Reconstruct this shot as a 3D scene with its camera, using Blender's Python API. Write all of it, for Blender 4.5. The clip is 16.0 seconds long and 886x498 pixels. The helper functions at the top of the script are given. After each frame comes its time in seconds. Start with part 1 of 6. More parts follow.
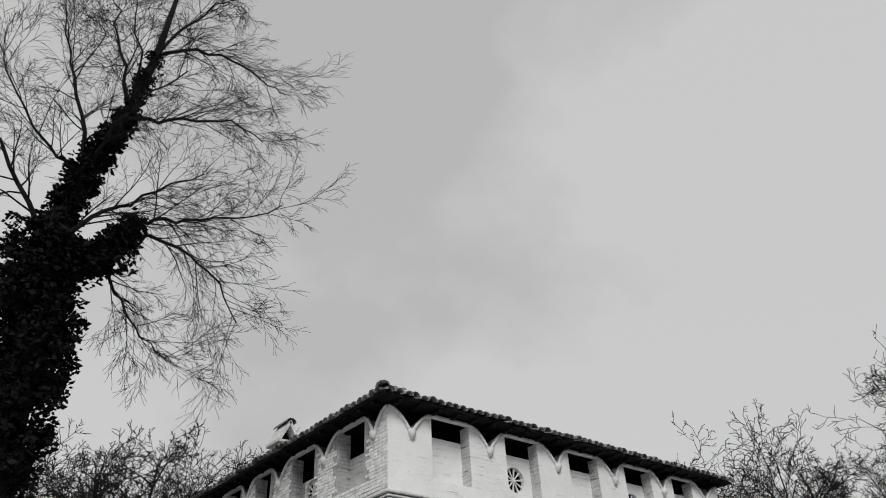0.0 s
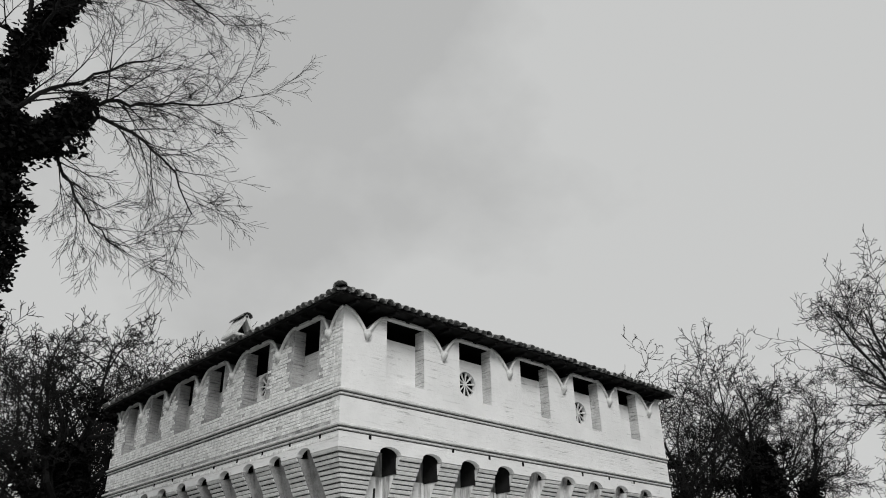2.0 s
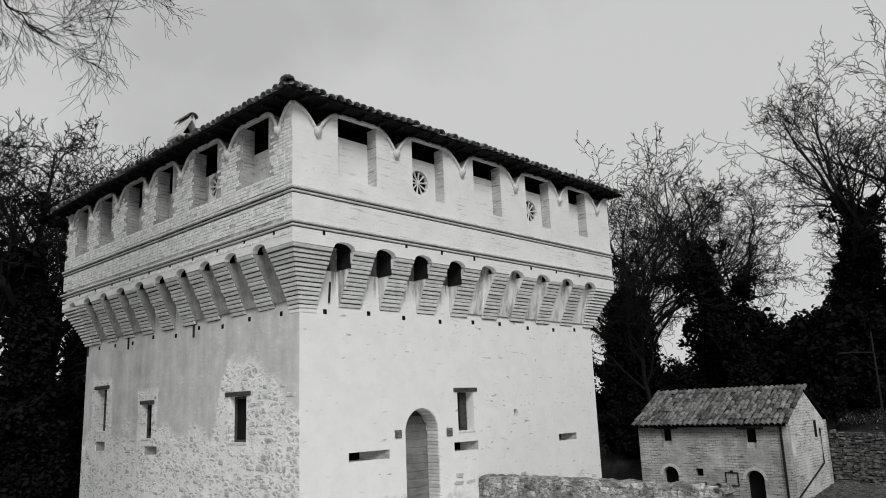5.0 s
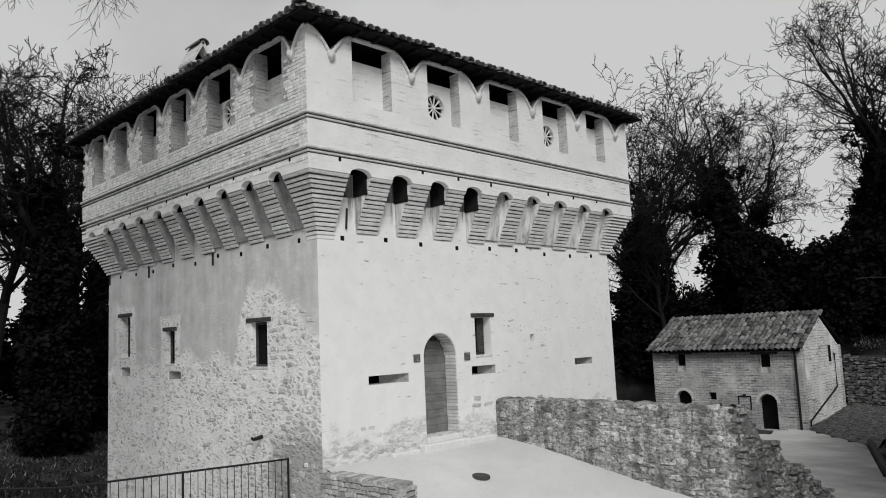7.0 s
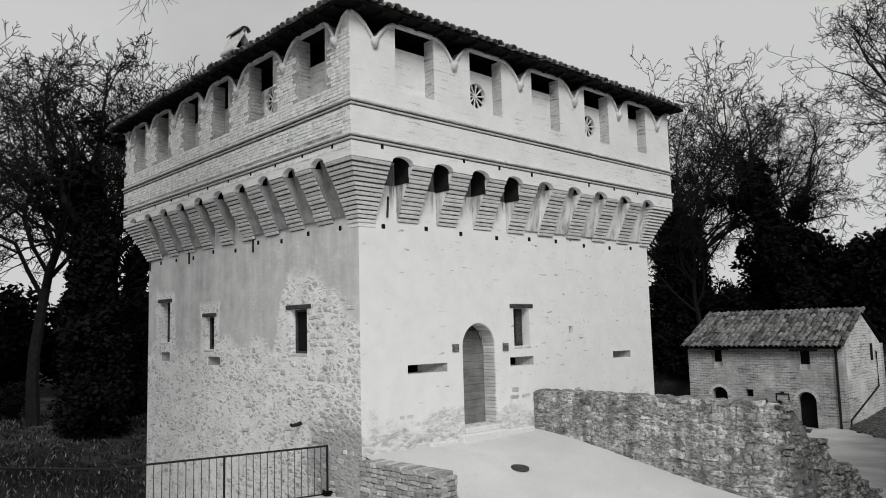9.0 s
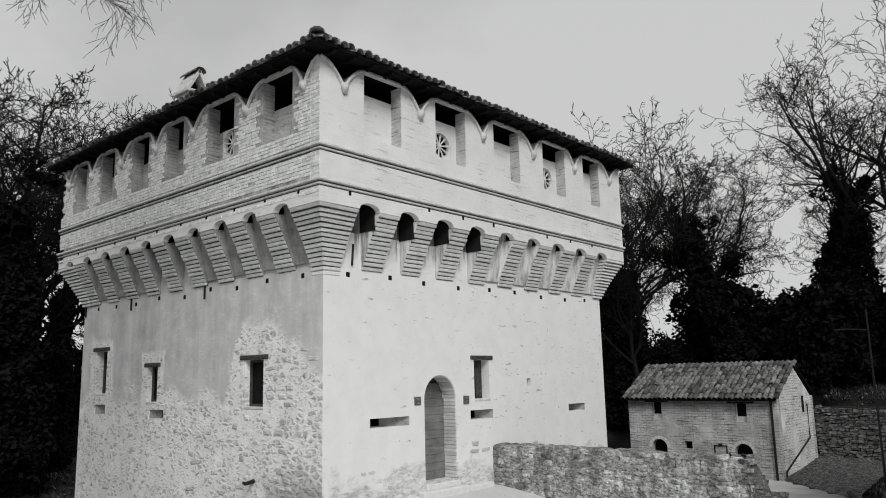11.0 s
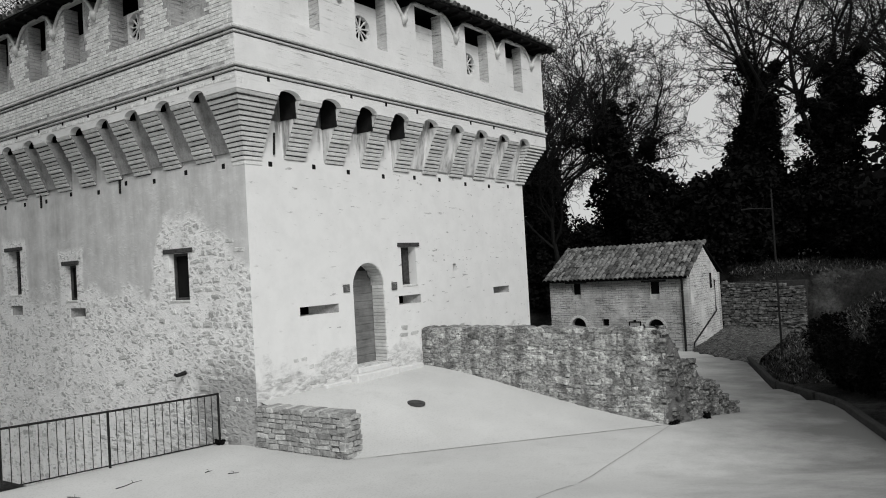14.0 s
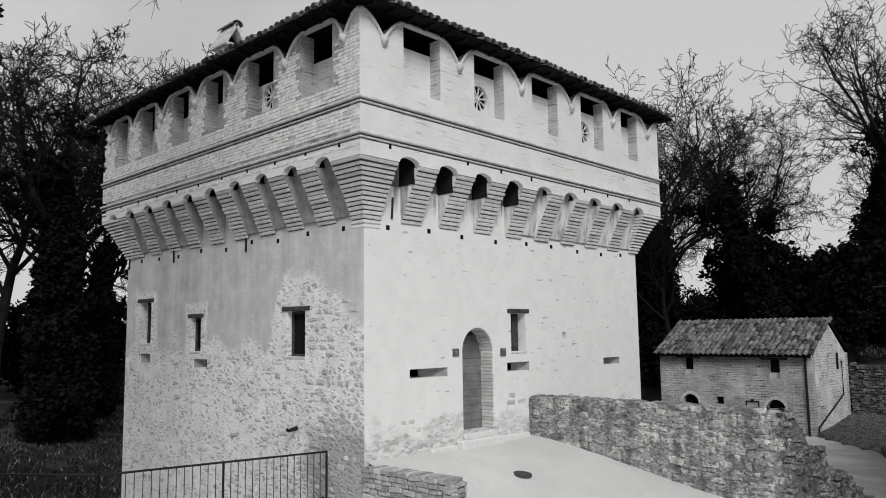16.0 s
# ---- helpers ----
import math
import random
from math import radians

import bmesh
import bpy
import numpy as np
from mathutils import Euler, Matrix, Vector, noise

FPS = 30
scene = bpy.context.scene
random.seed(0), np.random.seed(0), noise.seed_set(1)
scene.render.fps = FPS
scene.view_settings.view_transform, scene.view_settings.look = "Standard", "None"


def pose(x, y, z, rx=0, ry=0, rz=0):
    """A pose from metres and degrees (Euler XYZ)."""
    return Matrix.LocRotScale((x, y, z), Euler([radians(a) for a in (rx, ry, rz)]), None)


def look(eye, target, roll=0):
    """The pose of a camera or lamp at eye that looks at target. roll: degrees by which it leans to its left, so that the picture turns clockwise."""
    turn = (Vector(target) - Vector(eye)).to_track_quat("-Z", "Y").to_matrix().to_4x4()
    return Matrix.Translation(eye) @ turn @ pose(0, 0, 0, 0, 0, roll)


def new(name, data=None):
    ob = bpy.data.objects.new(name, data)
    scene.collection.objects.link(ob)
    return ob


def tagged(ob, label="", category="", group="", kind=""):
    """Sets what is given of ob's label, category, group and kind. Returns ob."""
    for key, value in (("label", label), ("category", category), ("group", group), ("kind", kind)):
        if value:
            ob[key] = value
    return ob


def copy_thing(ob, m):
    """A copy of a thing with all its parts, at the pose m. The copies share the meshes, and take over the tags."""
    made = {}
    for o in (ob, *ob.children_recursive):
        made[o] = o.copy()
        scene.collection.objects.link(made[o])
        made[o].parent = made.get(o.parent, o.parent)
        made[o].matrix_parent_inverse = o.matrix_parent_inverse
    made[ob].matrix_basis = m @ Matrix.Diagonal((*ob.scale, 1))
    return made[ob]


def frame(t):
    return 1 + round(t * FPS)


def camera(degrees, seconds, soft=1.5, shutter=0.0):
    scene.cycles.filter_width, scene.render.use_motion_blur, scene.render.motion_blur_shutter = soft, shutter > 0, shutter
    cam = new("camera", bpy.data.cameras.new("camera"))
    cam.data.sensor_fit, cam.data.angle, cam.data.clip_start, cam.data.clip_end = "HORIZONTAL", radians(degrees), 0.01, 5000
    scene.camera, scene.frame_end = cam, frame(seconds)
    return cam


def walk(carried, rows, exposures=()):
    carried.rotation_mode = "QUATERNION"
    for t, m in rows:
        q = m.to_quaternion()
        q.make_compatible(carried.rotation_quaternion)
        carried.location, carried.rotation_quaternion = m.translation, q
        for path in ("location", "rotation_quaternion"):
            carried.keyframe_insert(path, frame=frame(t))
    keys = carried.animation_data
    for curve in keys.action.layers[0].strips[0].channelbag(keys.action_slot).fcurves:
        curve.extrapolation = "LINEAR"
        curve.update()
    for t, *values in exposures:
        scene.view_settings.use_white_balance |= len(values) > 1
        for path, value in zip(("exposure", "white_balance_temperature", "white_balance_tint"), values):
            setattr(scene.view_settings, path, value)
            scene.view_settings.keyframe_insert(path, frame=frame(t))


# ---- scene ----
cam = camera(60.9, 16.0, soft=1.0)
PATH = [
    (0, (-8.209, -11.491, 2.332), (-7.124, -10.227, 3.439), -3.1),
    (0.5, (-8.124, -11.442, 2.381), (-7.013, -10.188, 3.473), -3.0),
    (1, (-8.071, -11.383, 2.411), (-6.902, -10.112, 3.422), -3.0),
    (1.5, (-8.055, -11.379, 2.381), (-6.866, -10.088, 3.34), -2.0),
    (2, (-8.058, -11.364, 2.453), (-6.825, -10.061, 3.338), -1.0),
    (2.5, (-8.029, -11.361, 2.445), (-6.769, -10.046, 3.272), -1.0),
    (3, (-7.962, -11.282, 2.417), (-6.66, -9.955, 3.154), -1.5),
    (3.5, (-7.967, -11.307, 2.366), (-6.615, -9.99, 3.028), -1.3),
    (4, (-7.924, -11.274, 2.371), (-6.537, -9.951, 2.941), -1.3),
    (4.5, (-7.902, -11.258, 2.315), (-6.492, -9.925, 2.798), -1.9),
    (7, (-7.887, -11.162, 2.17), (-6.475, -9.764, 2.399), -2.5),
    (7.5, (-7.904, -11.144, 2.159), (-6.507, -9.728, 2.367), -2.8),
    (8, (-7.899, -11.11, 2.143), (-6.529, -9.668, 2.346), -2.0),
    (10.5, (-8.243, -10.37, 2.13), (-6.881, -8.924, 2.36), -1.2),
    (11, (-8.327, -10.206, 2.188), (-6.846, -8.904, 2.524), -1.3),
    (11.5, (-8.477, -10.185, 2.216), (-6.948, -8.945, 2.566), -2.2),
    (12, (-8.496, -10.194, 2.19), (-6.975, -8.948, 2.555), -2.4),
    (12.5, (-8.552, -10.217, 2.201), (-7.04, -8.948, 2.523), -2.5),
    (13, (-8.528, -10.248, 2.149), (-6.954, -9.033, 2.368), -1.8),
    (13.5, (-8.442, -10.228, 2.069), (-6.812, -9.071, 2.128), -2.1),
    (14, (-8.386, -10.196, 2.077), (-6.765, -9.025, 2.122), -3.3),
    (14.5, (-8.425, -10.17, 2.083), (-6.84, -8.952, 2.162), -2.6),
    (15, (-8.46, -10.167, 2.089), (-6.934, -8.881, 2.22), -1.7),
    (15.5, (-8.524, -10.186, 2.079), (-7.051, -8.847, 2.272), -1.4),
    (16, (-8.528, -10.091, 2.13), (-7.087, -8.723, 2.352), -0.8),
]
walk(cam, [(t, look(eye, target, roll)) for t, eye, target, roll in PATH])

# ---- world, sun ----
world = bpy.data.worlds.new("sky")
scene.world = world
world.use_nodes = True
wn, wl = world.node_tree.nodes, world.node_tree.links
wn.clear()
SUN_DIR = Vector((-0.44, -0.66, 0.60)).normalized()
sky = wn.new("ShaderNodeTexSky")
sky.sky_type, sky.sun_disc = "NISHITA", False
sky.sun_elevation = math.asin(SUN_DIR.z)
sky.sun_rotation = math.atan2(SUN_DIR.x, SUN_DIR.y)
bw = wn.new("ShaderNodeRGBToBW")
wl.new(sky.outputs[0], bw.inputs[0])
dim = wn.new("ShaderNodeMath")
dim.operation, dim.use_clamp = "MULTIPLY", True
dim.inputs[1].default_value = 0.09
wl.new(bw.outputs[0], dim.inputs[0])
wtc = wn.new("ShaderNodeTexCoord")
wmap = wn.new("ShaderNodeMapping")
wmap.inputs["Location"].default_value = (0.35, 0.1, 0.2)
wmap.inputs["Scale"].default_value = (1.2, 1.2, 1.7)
wl.new(wtc.outputs["Generated"], wmap.inputs[0])
wno = wn.new("ShaderNodeTexNoise")
wno.inputs["Scale"].default_value, wno.inputs["Detail"].default_value, wno.inputs["Roughness"].default_value = 1.7, 7, 0.52
wl.new(wmap.outputs[0], wno.inputs["Vector"])
wr = wn.new("ShaderNodeValToRGB")
wr.color_ramp.elements[0].position, wr.color_ramp.elements[0].color = 0.38, (0.50, 0.505, 0.502, 1)
wr.color_ramp.elements[1].position, wr.color_ramp.elements[1].color = 0.54, (0.615, 0.622, 0.617, 1)
wsep = wn.new("ShaderNodeSeparateXYZ")
wl.new(wtc.outputs["Generated"], wsep.inputs[0])
wlift = wn.new("ShaderNodeMath")
wlift.operation = "MULTIPLY_ADD"
wlift.inputs[1].default_value, wlift.inputs[2].default_value = -0.42, 0.26
wl.new(wsep.outputs[2], wlift.inputs[0])
# the cloud bank in the east, thinning towards the north
weast = wn.new("ShaderNodeMath")
weast.operation, weast.use_clamp = "MULTIPLY_ADD", True
weast.inputs[1].default_value, weast.inputs[2].default_value = 2.6, -1.25
wl.new(wsep.outputs[0], weast.inputs[0])
wbank = wn.new("ShaderNodeMath")
wbank.operation = "MULTIPLY_ADD"
wbank.inputs[1].default_value = 0.16
wl.new(weast.outputs[0], wbank.inputs[0])
wl.new(wlift.outputs[0], wbank.inputs[2])
wsum = wn.new("ShaderNodeMath")
wl.new(wno.outputs["Fac"], wsum.inputs[0])
wl.new(wbank.outputs[0], wsum.inputs[1])
wl.new(wsum.outputs[0], wr.inputs[0])
wmix = wn.new("ShaderNodeMix")
wmix.data_type = "RGBA"
wmix.inputs[0].default_value = 0.08
wl.new(wr.outputs[0], wmix.inputs[6])
wl.new(dim.outputs[0], wmix.inputs[7])
wbg = wn.new("ShaderNodeBackground")
wbg.inputs[1].default_value = 1.0
wl.new(wmix.outputs[2], wbg.inputs[0])
wo = wn.new("ShaderNodeOutputWorld")
wl.new(wbg.outputs[0], wo.inputs[0])

sun_data = bpy.data.lights.new("sun", "SUN")
sun_data.energy, sun_data.angle, sun_data.color = 2.06, radians(22), (1.0, 0.995, 0.985)
sun = new("sun", sun_data)
sun.matrix_world = look(SUN_DIR * 60, (0, 0, 0))

# ---- materials ----


def g(v, a=1.0):
    """A neutral grey."""
    return (v, v * 1.004, v * 0.997, a)


class Mat:
    """Small builder for a procedural material."""

    def __init__(self, name, rough=0.85, spec=0.2):
        self.m = bpy.data.materials.new(name)
        self.m.use_nodes = True
        self.n, self.l = self.m.node_tree.nodes, self.m.node_tree.links
        self.b = self.n["Principled BSDF"]
        self.b.inputs["Roughness"].default_value = rough
        self.b.inputs["Specular IOR Level"].default_value = spec
        self.tc = self.n.new("ShaderNodeTexCoord").outputs["Object"]

    def mapping(self, scale=(1, 1, 1), source=None):
        k = self.n.new("ShaderNodeMapping")
        k.inputs["Scale"].default_value = scale
        self.l.new(source or self.tc, k.inputs[0])
        return k.outputs[0]

    def wall_uv(self):
        """(x + y, z) as a flat coordinate for walls along x or y."""
        s = self.n.new("ShaderNodeSeparateXYZ")
        self.l.new(self.tc, s.inputs[0])
        a = self.math("ADD", s.outputs[0], s.outputs[1])
        c = self.n.new("ShaderNodeCombineXYZ")
        self.l.new(a, c.inputs[0])
        self.l.new(s.outputs[2], c.inputs[1])
        return c.outputs[0]

    def xyz(self):
        s = self.n.new("ShaderNodeSeparateXYZ")
        self.l.new(self.tc, s.inputs[0])
        return s.outputs

    def math(self, op, a, b=None, clamp=False):
        k = self.n.new("ShaderNodeMath")
        k.operation, k.use_clamp = op, clamp
        for i, v in enumerate((a, b)):
            if v is None:
                continue
            if isinstance(v, (int, float)):
                k.inputs[i].default_value = v
            else:
                self.l.new(v, k.inputs[i])
        return k.outputs[0]

    def noise(self, scale, detail=5, rough=0.6, vec=None, dist=0.0):
        k = self.n.new("ShaderNodeTexNoise")
        k.inputs["Scale"].default_value, k.inputs["Detail"].default_value = scale, detail
        k.inputs["Roughness"].default_value, k.inputs["Distortion"].default_value = rough, dist
        self.l.new(vec or self.tc, k.inputs["Vector"])
        return k.outputs["Fac"]

    def voronoi(self, scale, feature="F1", vec=None, out="Distance"):
        k = self.n.new("ShaderNodeTexVoronoi")
        k.feature = feature
        k.inputs["Scale"].default_value = scale
        self.l.new(vec or self.tc, k.inputs["Vector"])
        return k.outputs[out]

    def warp(self, vec, scale, amount):
        nz = self.n.new("ShaderNodeTexNoise")
        nz.inputs["Scale"].default_value = scale
        nz.inputs["Detail"].default_value = 3
        self.l.new(vec, nz.inputs["Vector"])
        sc = self.n.new("ShaderNodeVectorMath")
        sc.operation = "SCALE"
        sc.inputs["Scale"].default_value = amount
        self.l.new(nz.outputs["Color"], sc.inputs[0])
        ad = self.n.new("ShaderNodeVectorMath")
        self.l.new(vec, ad.inputs[0])
        self.l.new(sc.outputs[0], ad.inputs[1])
        return ad.outputs[0]

    def ramp(self, fac, stops):
        k = self.n.new("ShaderNodeValToRGB")
        e = k.color_ramp.elements
        while len(e) < len(stops):
            e.new(0.5)
        for el, (p, v) in zip(e, stops):
            el.position, el.color = p, g(v)
        self.l.new(fac, k.inputs[0])
        return k.outputs[0]

    def mix(self, fac, a, b, blend="MIX"):
        k = self.n.new("ShaderNodeMix")
        k.data_type, k.blend_type = "RGBA", blend
        for i, v in ((0, fac), (6, a), (7, b)):
            if isinstance(v, (int, float)):
                k.inputs[i].default_value = v if i == 0 else g(v)
            else:
                self.l.new(v, k.inputs[i])
        return k.outputs[2]

    def random(self):
        return self.n.new("ShaderNodeObjectInfo").outputs["Random"]

    def bump(self, height, strength=0.4, dist=0.02):
        k = self.n.new("ShaderNodeBump")
        k.inputs["Strength"].default_value, k.inputs["Distance"].default_value = strength, dist
        self.l.new(height, k.inputs["Height"])
        self.l.new(k.outputs[0], self.b.inputs["Normal"])

    def done(self, colour):
        self.l.new(colour, self.b.inputs["Base Color"])
        return self.m


def plain_material(name, low, high, scale=6.0, rough=0.8, bump=0.3, spec=0.2, dist=0.01, vary=0.0):
    k = Mat(name, rough, spec)
    k.tc = k.n.new("ShaderNodeNewGeometry").outputs["Position"]
    f = k.noise(scale)
    f2 = k.noise(scale * 7, 3)
    c = k.ramp(k.math("ADD", k.math("MULTIPLY", f, 0.65), k.math("MULTIPLY", f2, 0.35)), [(0.32, low), (0.68, high)])
    if vary:
        c = k.mix(1.0, c, k.ramp(k.random(), [(0.0, 1 - vary), (1.0, 1.0)]), "MULTIPLY")
    k.bump(f2, bump, dist)
    return k.done(c)


def brick_coursed(name, low, high, joint, strength=0.5, wide=0.29, row=0.078, worn=0.42, show_joint=0.6, relief=0.5, wobble=0.05, wave=1.6):
    """Whitewashed brickwork with faint courses."""
    k = Mat(name, 0.9, 0.15)
    uv = k.wall_uv()
    b = k.n.new("ShaderNodeTexBrick")
    b.inputs["Scale"].default_value = 1.0
    b.inputs["Brick Width"].default_value, b.inputs["Row Height"].default_value = wide, row
    b.inputs["Mortar Size"].default_value, b.inputs["Mortar Smooth"].default_value = 0.009, 0.4
    b.inputs["Color1"].default_value, b.inputs["Color2"].default_value, b.inputs["Mortar"].default_value = g(1), g(0.93), g(0.0)
    wob = k.n.new("ShaderNodeVectorMath")
    wob.operation = "ADD"
    nz = k.n.new("ShaderNodeTexNoise")
    nz.inputs["Scale"].default_value = wave
    k.l.new(k.tc, nz.inputs["Vector"])
    sc = k.n.new("ShaderNodeVectorMath")
    sc.operation = "SCALE"
    sc.inputs["Scale"].default_value = wobble
    k.l.new(nz.outputs["Color"], sc.inputs[0])
    k.l.new(uv, wob.inputs[0])
    k.l.new(sc.outputs[0], wob.inputs[1])
    k.l.new(wob.outputs[0], b.inputs["Vector"])
    f = k.noise(1.3, 6, 0.62)
    c = k.ramp(f, [(0.3, low), (0.65, high)])
    show = k.ramp(k.noise(0.9, 4, 0.6), [(worn, 0.0), (worn + 0.18, 1.0)])
    mortar = k.math("MULTIPLY", b.outputs["Fac"], show)
    c = k.mix(k.math("MULTIPLY", mortar, show_joint), c, joint)
    spots = k.ramp(k.noise(7, 3, 0.5), [(0.68, 0.0), (0.74, 1.0)])
    c = k.mix(k.math("MULTIPLY", spots, 0.25), c, joint)
    bed = k.noise(1.0, 5, 0.65, k.mapping((2.2, 2.2, 15.0)))
    lines = k.ramp(k.noise(1.0, 6, 0.7, k.mapping((1.6, 1.6, 17.0))), [(0.57, 0.0), (0.61, 1.0)])
    c = k.mix(k.math("MULTIPLY", k.math("MULTIPLY", lines, k.math("ADD", 0.2, show)), 0.6), c, joint)
    h = k.math("ADD", k.math("SUBTRACT", k.math("MULTIPLY", k.noise(14, 4), 0.5), k.math("MULTIPLY", mortar, 0.3)), k.math("MULTIPLY", k.math("MULTIPLY", bed, show), relief * 2.2))
    k.bump(h, strength, 0.028)
    return k.done(c)


M_brick = brick_coursed("whitewashed_brick", 0.70, 0.80, 0.14, 0.7, 0.31, 0.085, 0.50, 0.05, 0.2)
# blotchy weathered mortar; its dark tones stand for shadow in the brick joints
M_bed = plain_material("weathered_mortar_joint_shade", 0.10, 0.62, 3.2, 0.95, 0.5, 0.1, 0.01)
M_course = plain_material("corbel_brick", 0.60, 0.86, 6, 0.9, 0.6, 0.15, 0.012, 0.14)
# near-black corbel joints, and the shadow lines drawn under string courses
M_joint_shade = plain_material("mortar_and_shadow_line", 0.02, 0.07, 8, 0.95, 0.3)
M_mould = plain_material("moulded_brick", 0.46, 0.84, 9, 0.9, 0.6, 0.15, 0.012, 0.12)
# near-black boards: the shade under the eaves is in the colour
M_soffit = plain_material("soffit_wood_shade", 0.002, 0.006, 5, 0.9, 0.3)
M_tile = plain_material("roof_tile", 0.04, 0.52, 11, 0.9, 0.6, 0.15, 0.01, 0.7)
M_wood = plain_material("weathered_wood", 0.02, 0.09, 12, 0.8, 0.4)
# near-black tone that paints in the shade of interiors and holes
M_dark = plain_material("interior_shade", 0.003, 0.008, 4, 0.95, 0.1)
M_iron = plain_material("painted_iron", 0.006, 0.015, 20, 0.55, 0.1, 0.3)
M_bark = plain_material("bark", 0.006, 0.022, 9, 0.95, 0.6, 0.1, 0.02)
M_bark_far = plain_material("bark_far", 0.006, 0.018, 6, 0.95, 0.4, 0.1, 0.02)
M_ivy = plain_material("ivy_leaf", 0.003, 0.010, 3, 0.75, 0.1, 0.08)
M_white = plain_material("white_stone_tracery", 0.62, 0.75, 9, 0.9, 0.2)
def rubble_material(name, lows, vary):
    """Blotchy weathered masonry with rain streaks down the face."""
    k = Mat(name, 0.95, 0.1)
    k.tc = k.n.new("ShaderNodeNewGeometry").outputs["Position"]
    f = k.noise(11, 8, 0.8, k.mapping((1, 1, 1.9)))
    c = k.ramp(f, [(0.36, lows[0]), (0.48, lows[1]), (0.60, lows[2])])
    streak = k.ramp(k.noise(1.0, 5, 0.6, k.mapping((3.4, 3.4, 0.5))), [(0.40, 0.45), (0.56, 1.0)])
    c = k.mix(0.85, c, streak, "MULTIPLY")
    if vary:
        c = k.mix(1.0, c, k.ramp(k.random(), [(0.0, 1 - vary), (1.0, 1.0)]), "MULTIPLY")
    k.bump(k.noise(16, 6, 0.7), 1.0, 0.05)
    return k.done(c)


M_stone = rubble_material("rubble_stone", (0.14, 0.58, 0.95), 0.6)
M_infill = plain_material("stained_plaster_slot_shade", 0.18, 0.46, 3.5, 0.95, 0.5, 0.1, 0.02)
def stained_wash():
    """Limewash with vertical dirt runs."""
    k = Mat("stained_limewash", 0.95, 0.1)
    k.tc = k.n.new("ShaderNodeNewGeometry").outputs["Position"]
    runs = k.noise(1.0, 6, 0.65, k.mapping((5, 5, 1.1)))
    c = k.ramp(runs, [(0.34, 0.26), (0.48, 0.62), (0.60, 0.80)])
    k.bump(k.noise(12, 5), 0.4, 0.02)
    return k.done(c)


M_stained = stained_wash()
M_lowbrick = plain_material("worn_brick", 0.28, 0.80, 9, 0.95, 0.8, 0.1, 0.02, 0.5)
M_mortar = rubble_material("lime_mortar", (0.05, 0.28, 0.60), 0.0)
M_drystone = plain_material("dry_stone", 0.05, 0.36, 7, 0.95, 0.9, 0.1, 0.03, 0.65)
M_drygap = plain_material("dry_stone_gap", 0.02, 0.05, 6, 0.95, 0.4)
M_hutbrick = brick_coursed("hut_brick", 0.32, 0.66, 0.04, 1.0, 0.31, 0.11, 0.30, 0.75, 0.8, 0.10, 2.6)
# darker jamb brick, with the shade of the left bays in its colour
M_jambbrick_shaded = brick_coursed("shaded_jamb_brick", 0.28, 0.52, 0.10, 1.0, 0.29, 0.08, 0.3, 0.35, 0.9, 0.12, 2.6)
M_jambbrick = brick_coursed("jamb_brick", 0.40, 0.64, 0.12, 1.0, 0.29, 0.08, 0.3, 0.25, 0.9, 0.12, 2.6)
# brick toned down for the shade in the left bays
M_brick_shaded = brick_coursed("shaded_bay_brick", 0.36, 0.58, 0.12, 1.0, 0.31, 0.085, 0.4, 0.25, 0.9, 0.12, 2.6)
# brighter copy of the hut brick, for the light falling on the gable
M_gable_lit = brick_coursed("lit_gable_brick", 0.52, 0.84, 0.05, 1.0, 0.31, 0.11, 0.34, 0.6, 0.8, 0.10, 2.6)
M_hut_tile = plain_material("hut_roof_tile", 0.02, 0.40, 8, 0.9, 0.6, 0.15, 0.01, 0.75)
M_plaque = plain_material("slate_plaque", 0.08, 0.13, 20, 0.5, 0.1)
M_cast = plain_material("cast_iron", 0.03, 0.08, 30, 0.6, 0.3)
M_face_stone = plain_material("wall_stone", 0.46, 0.84, 7, 0.95, 0.9, 0.1, 0.02, 0.28)


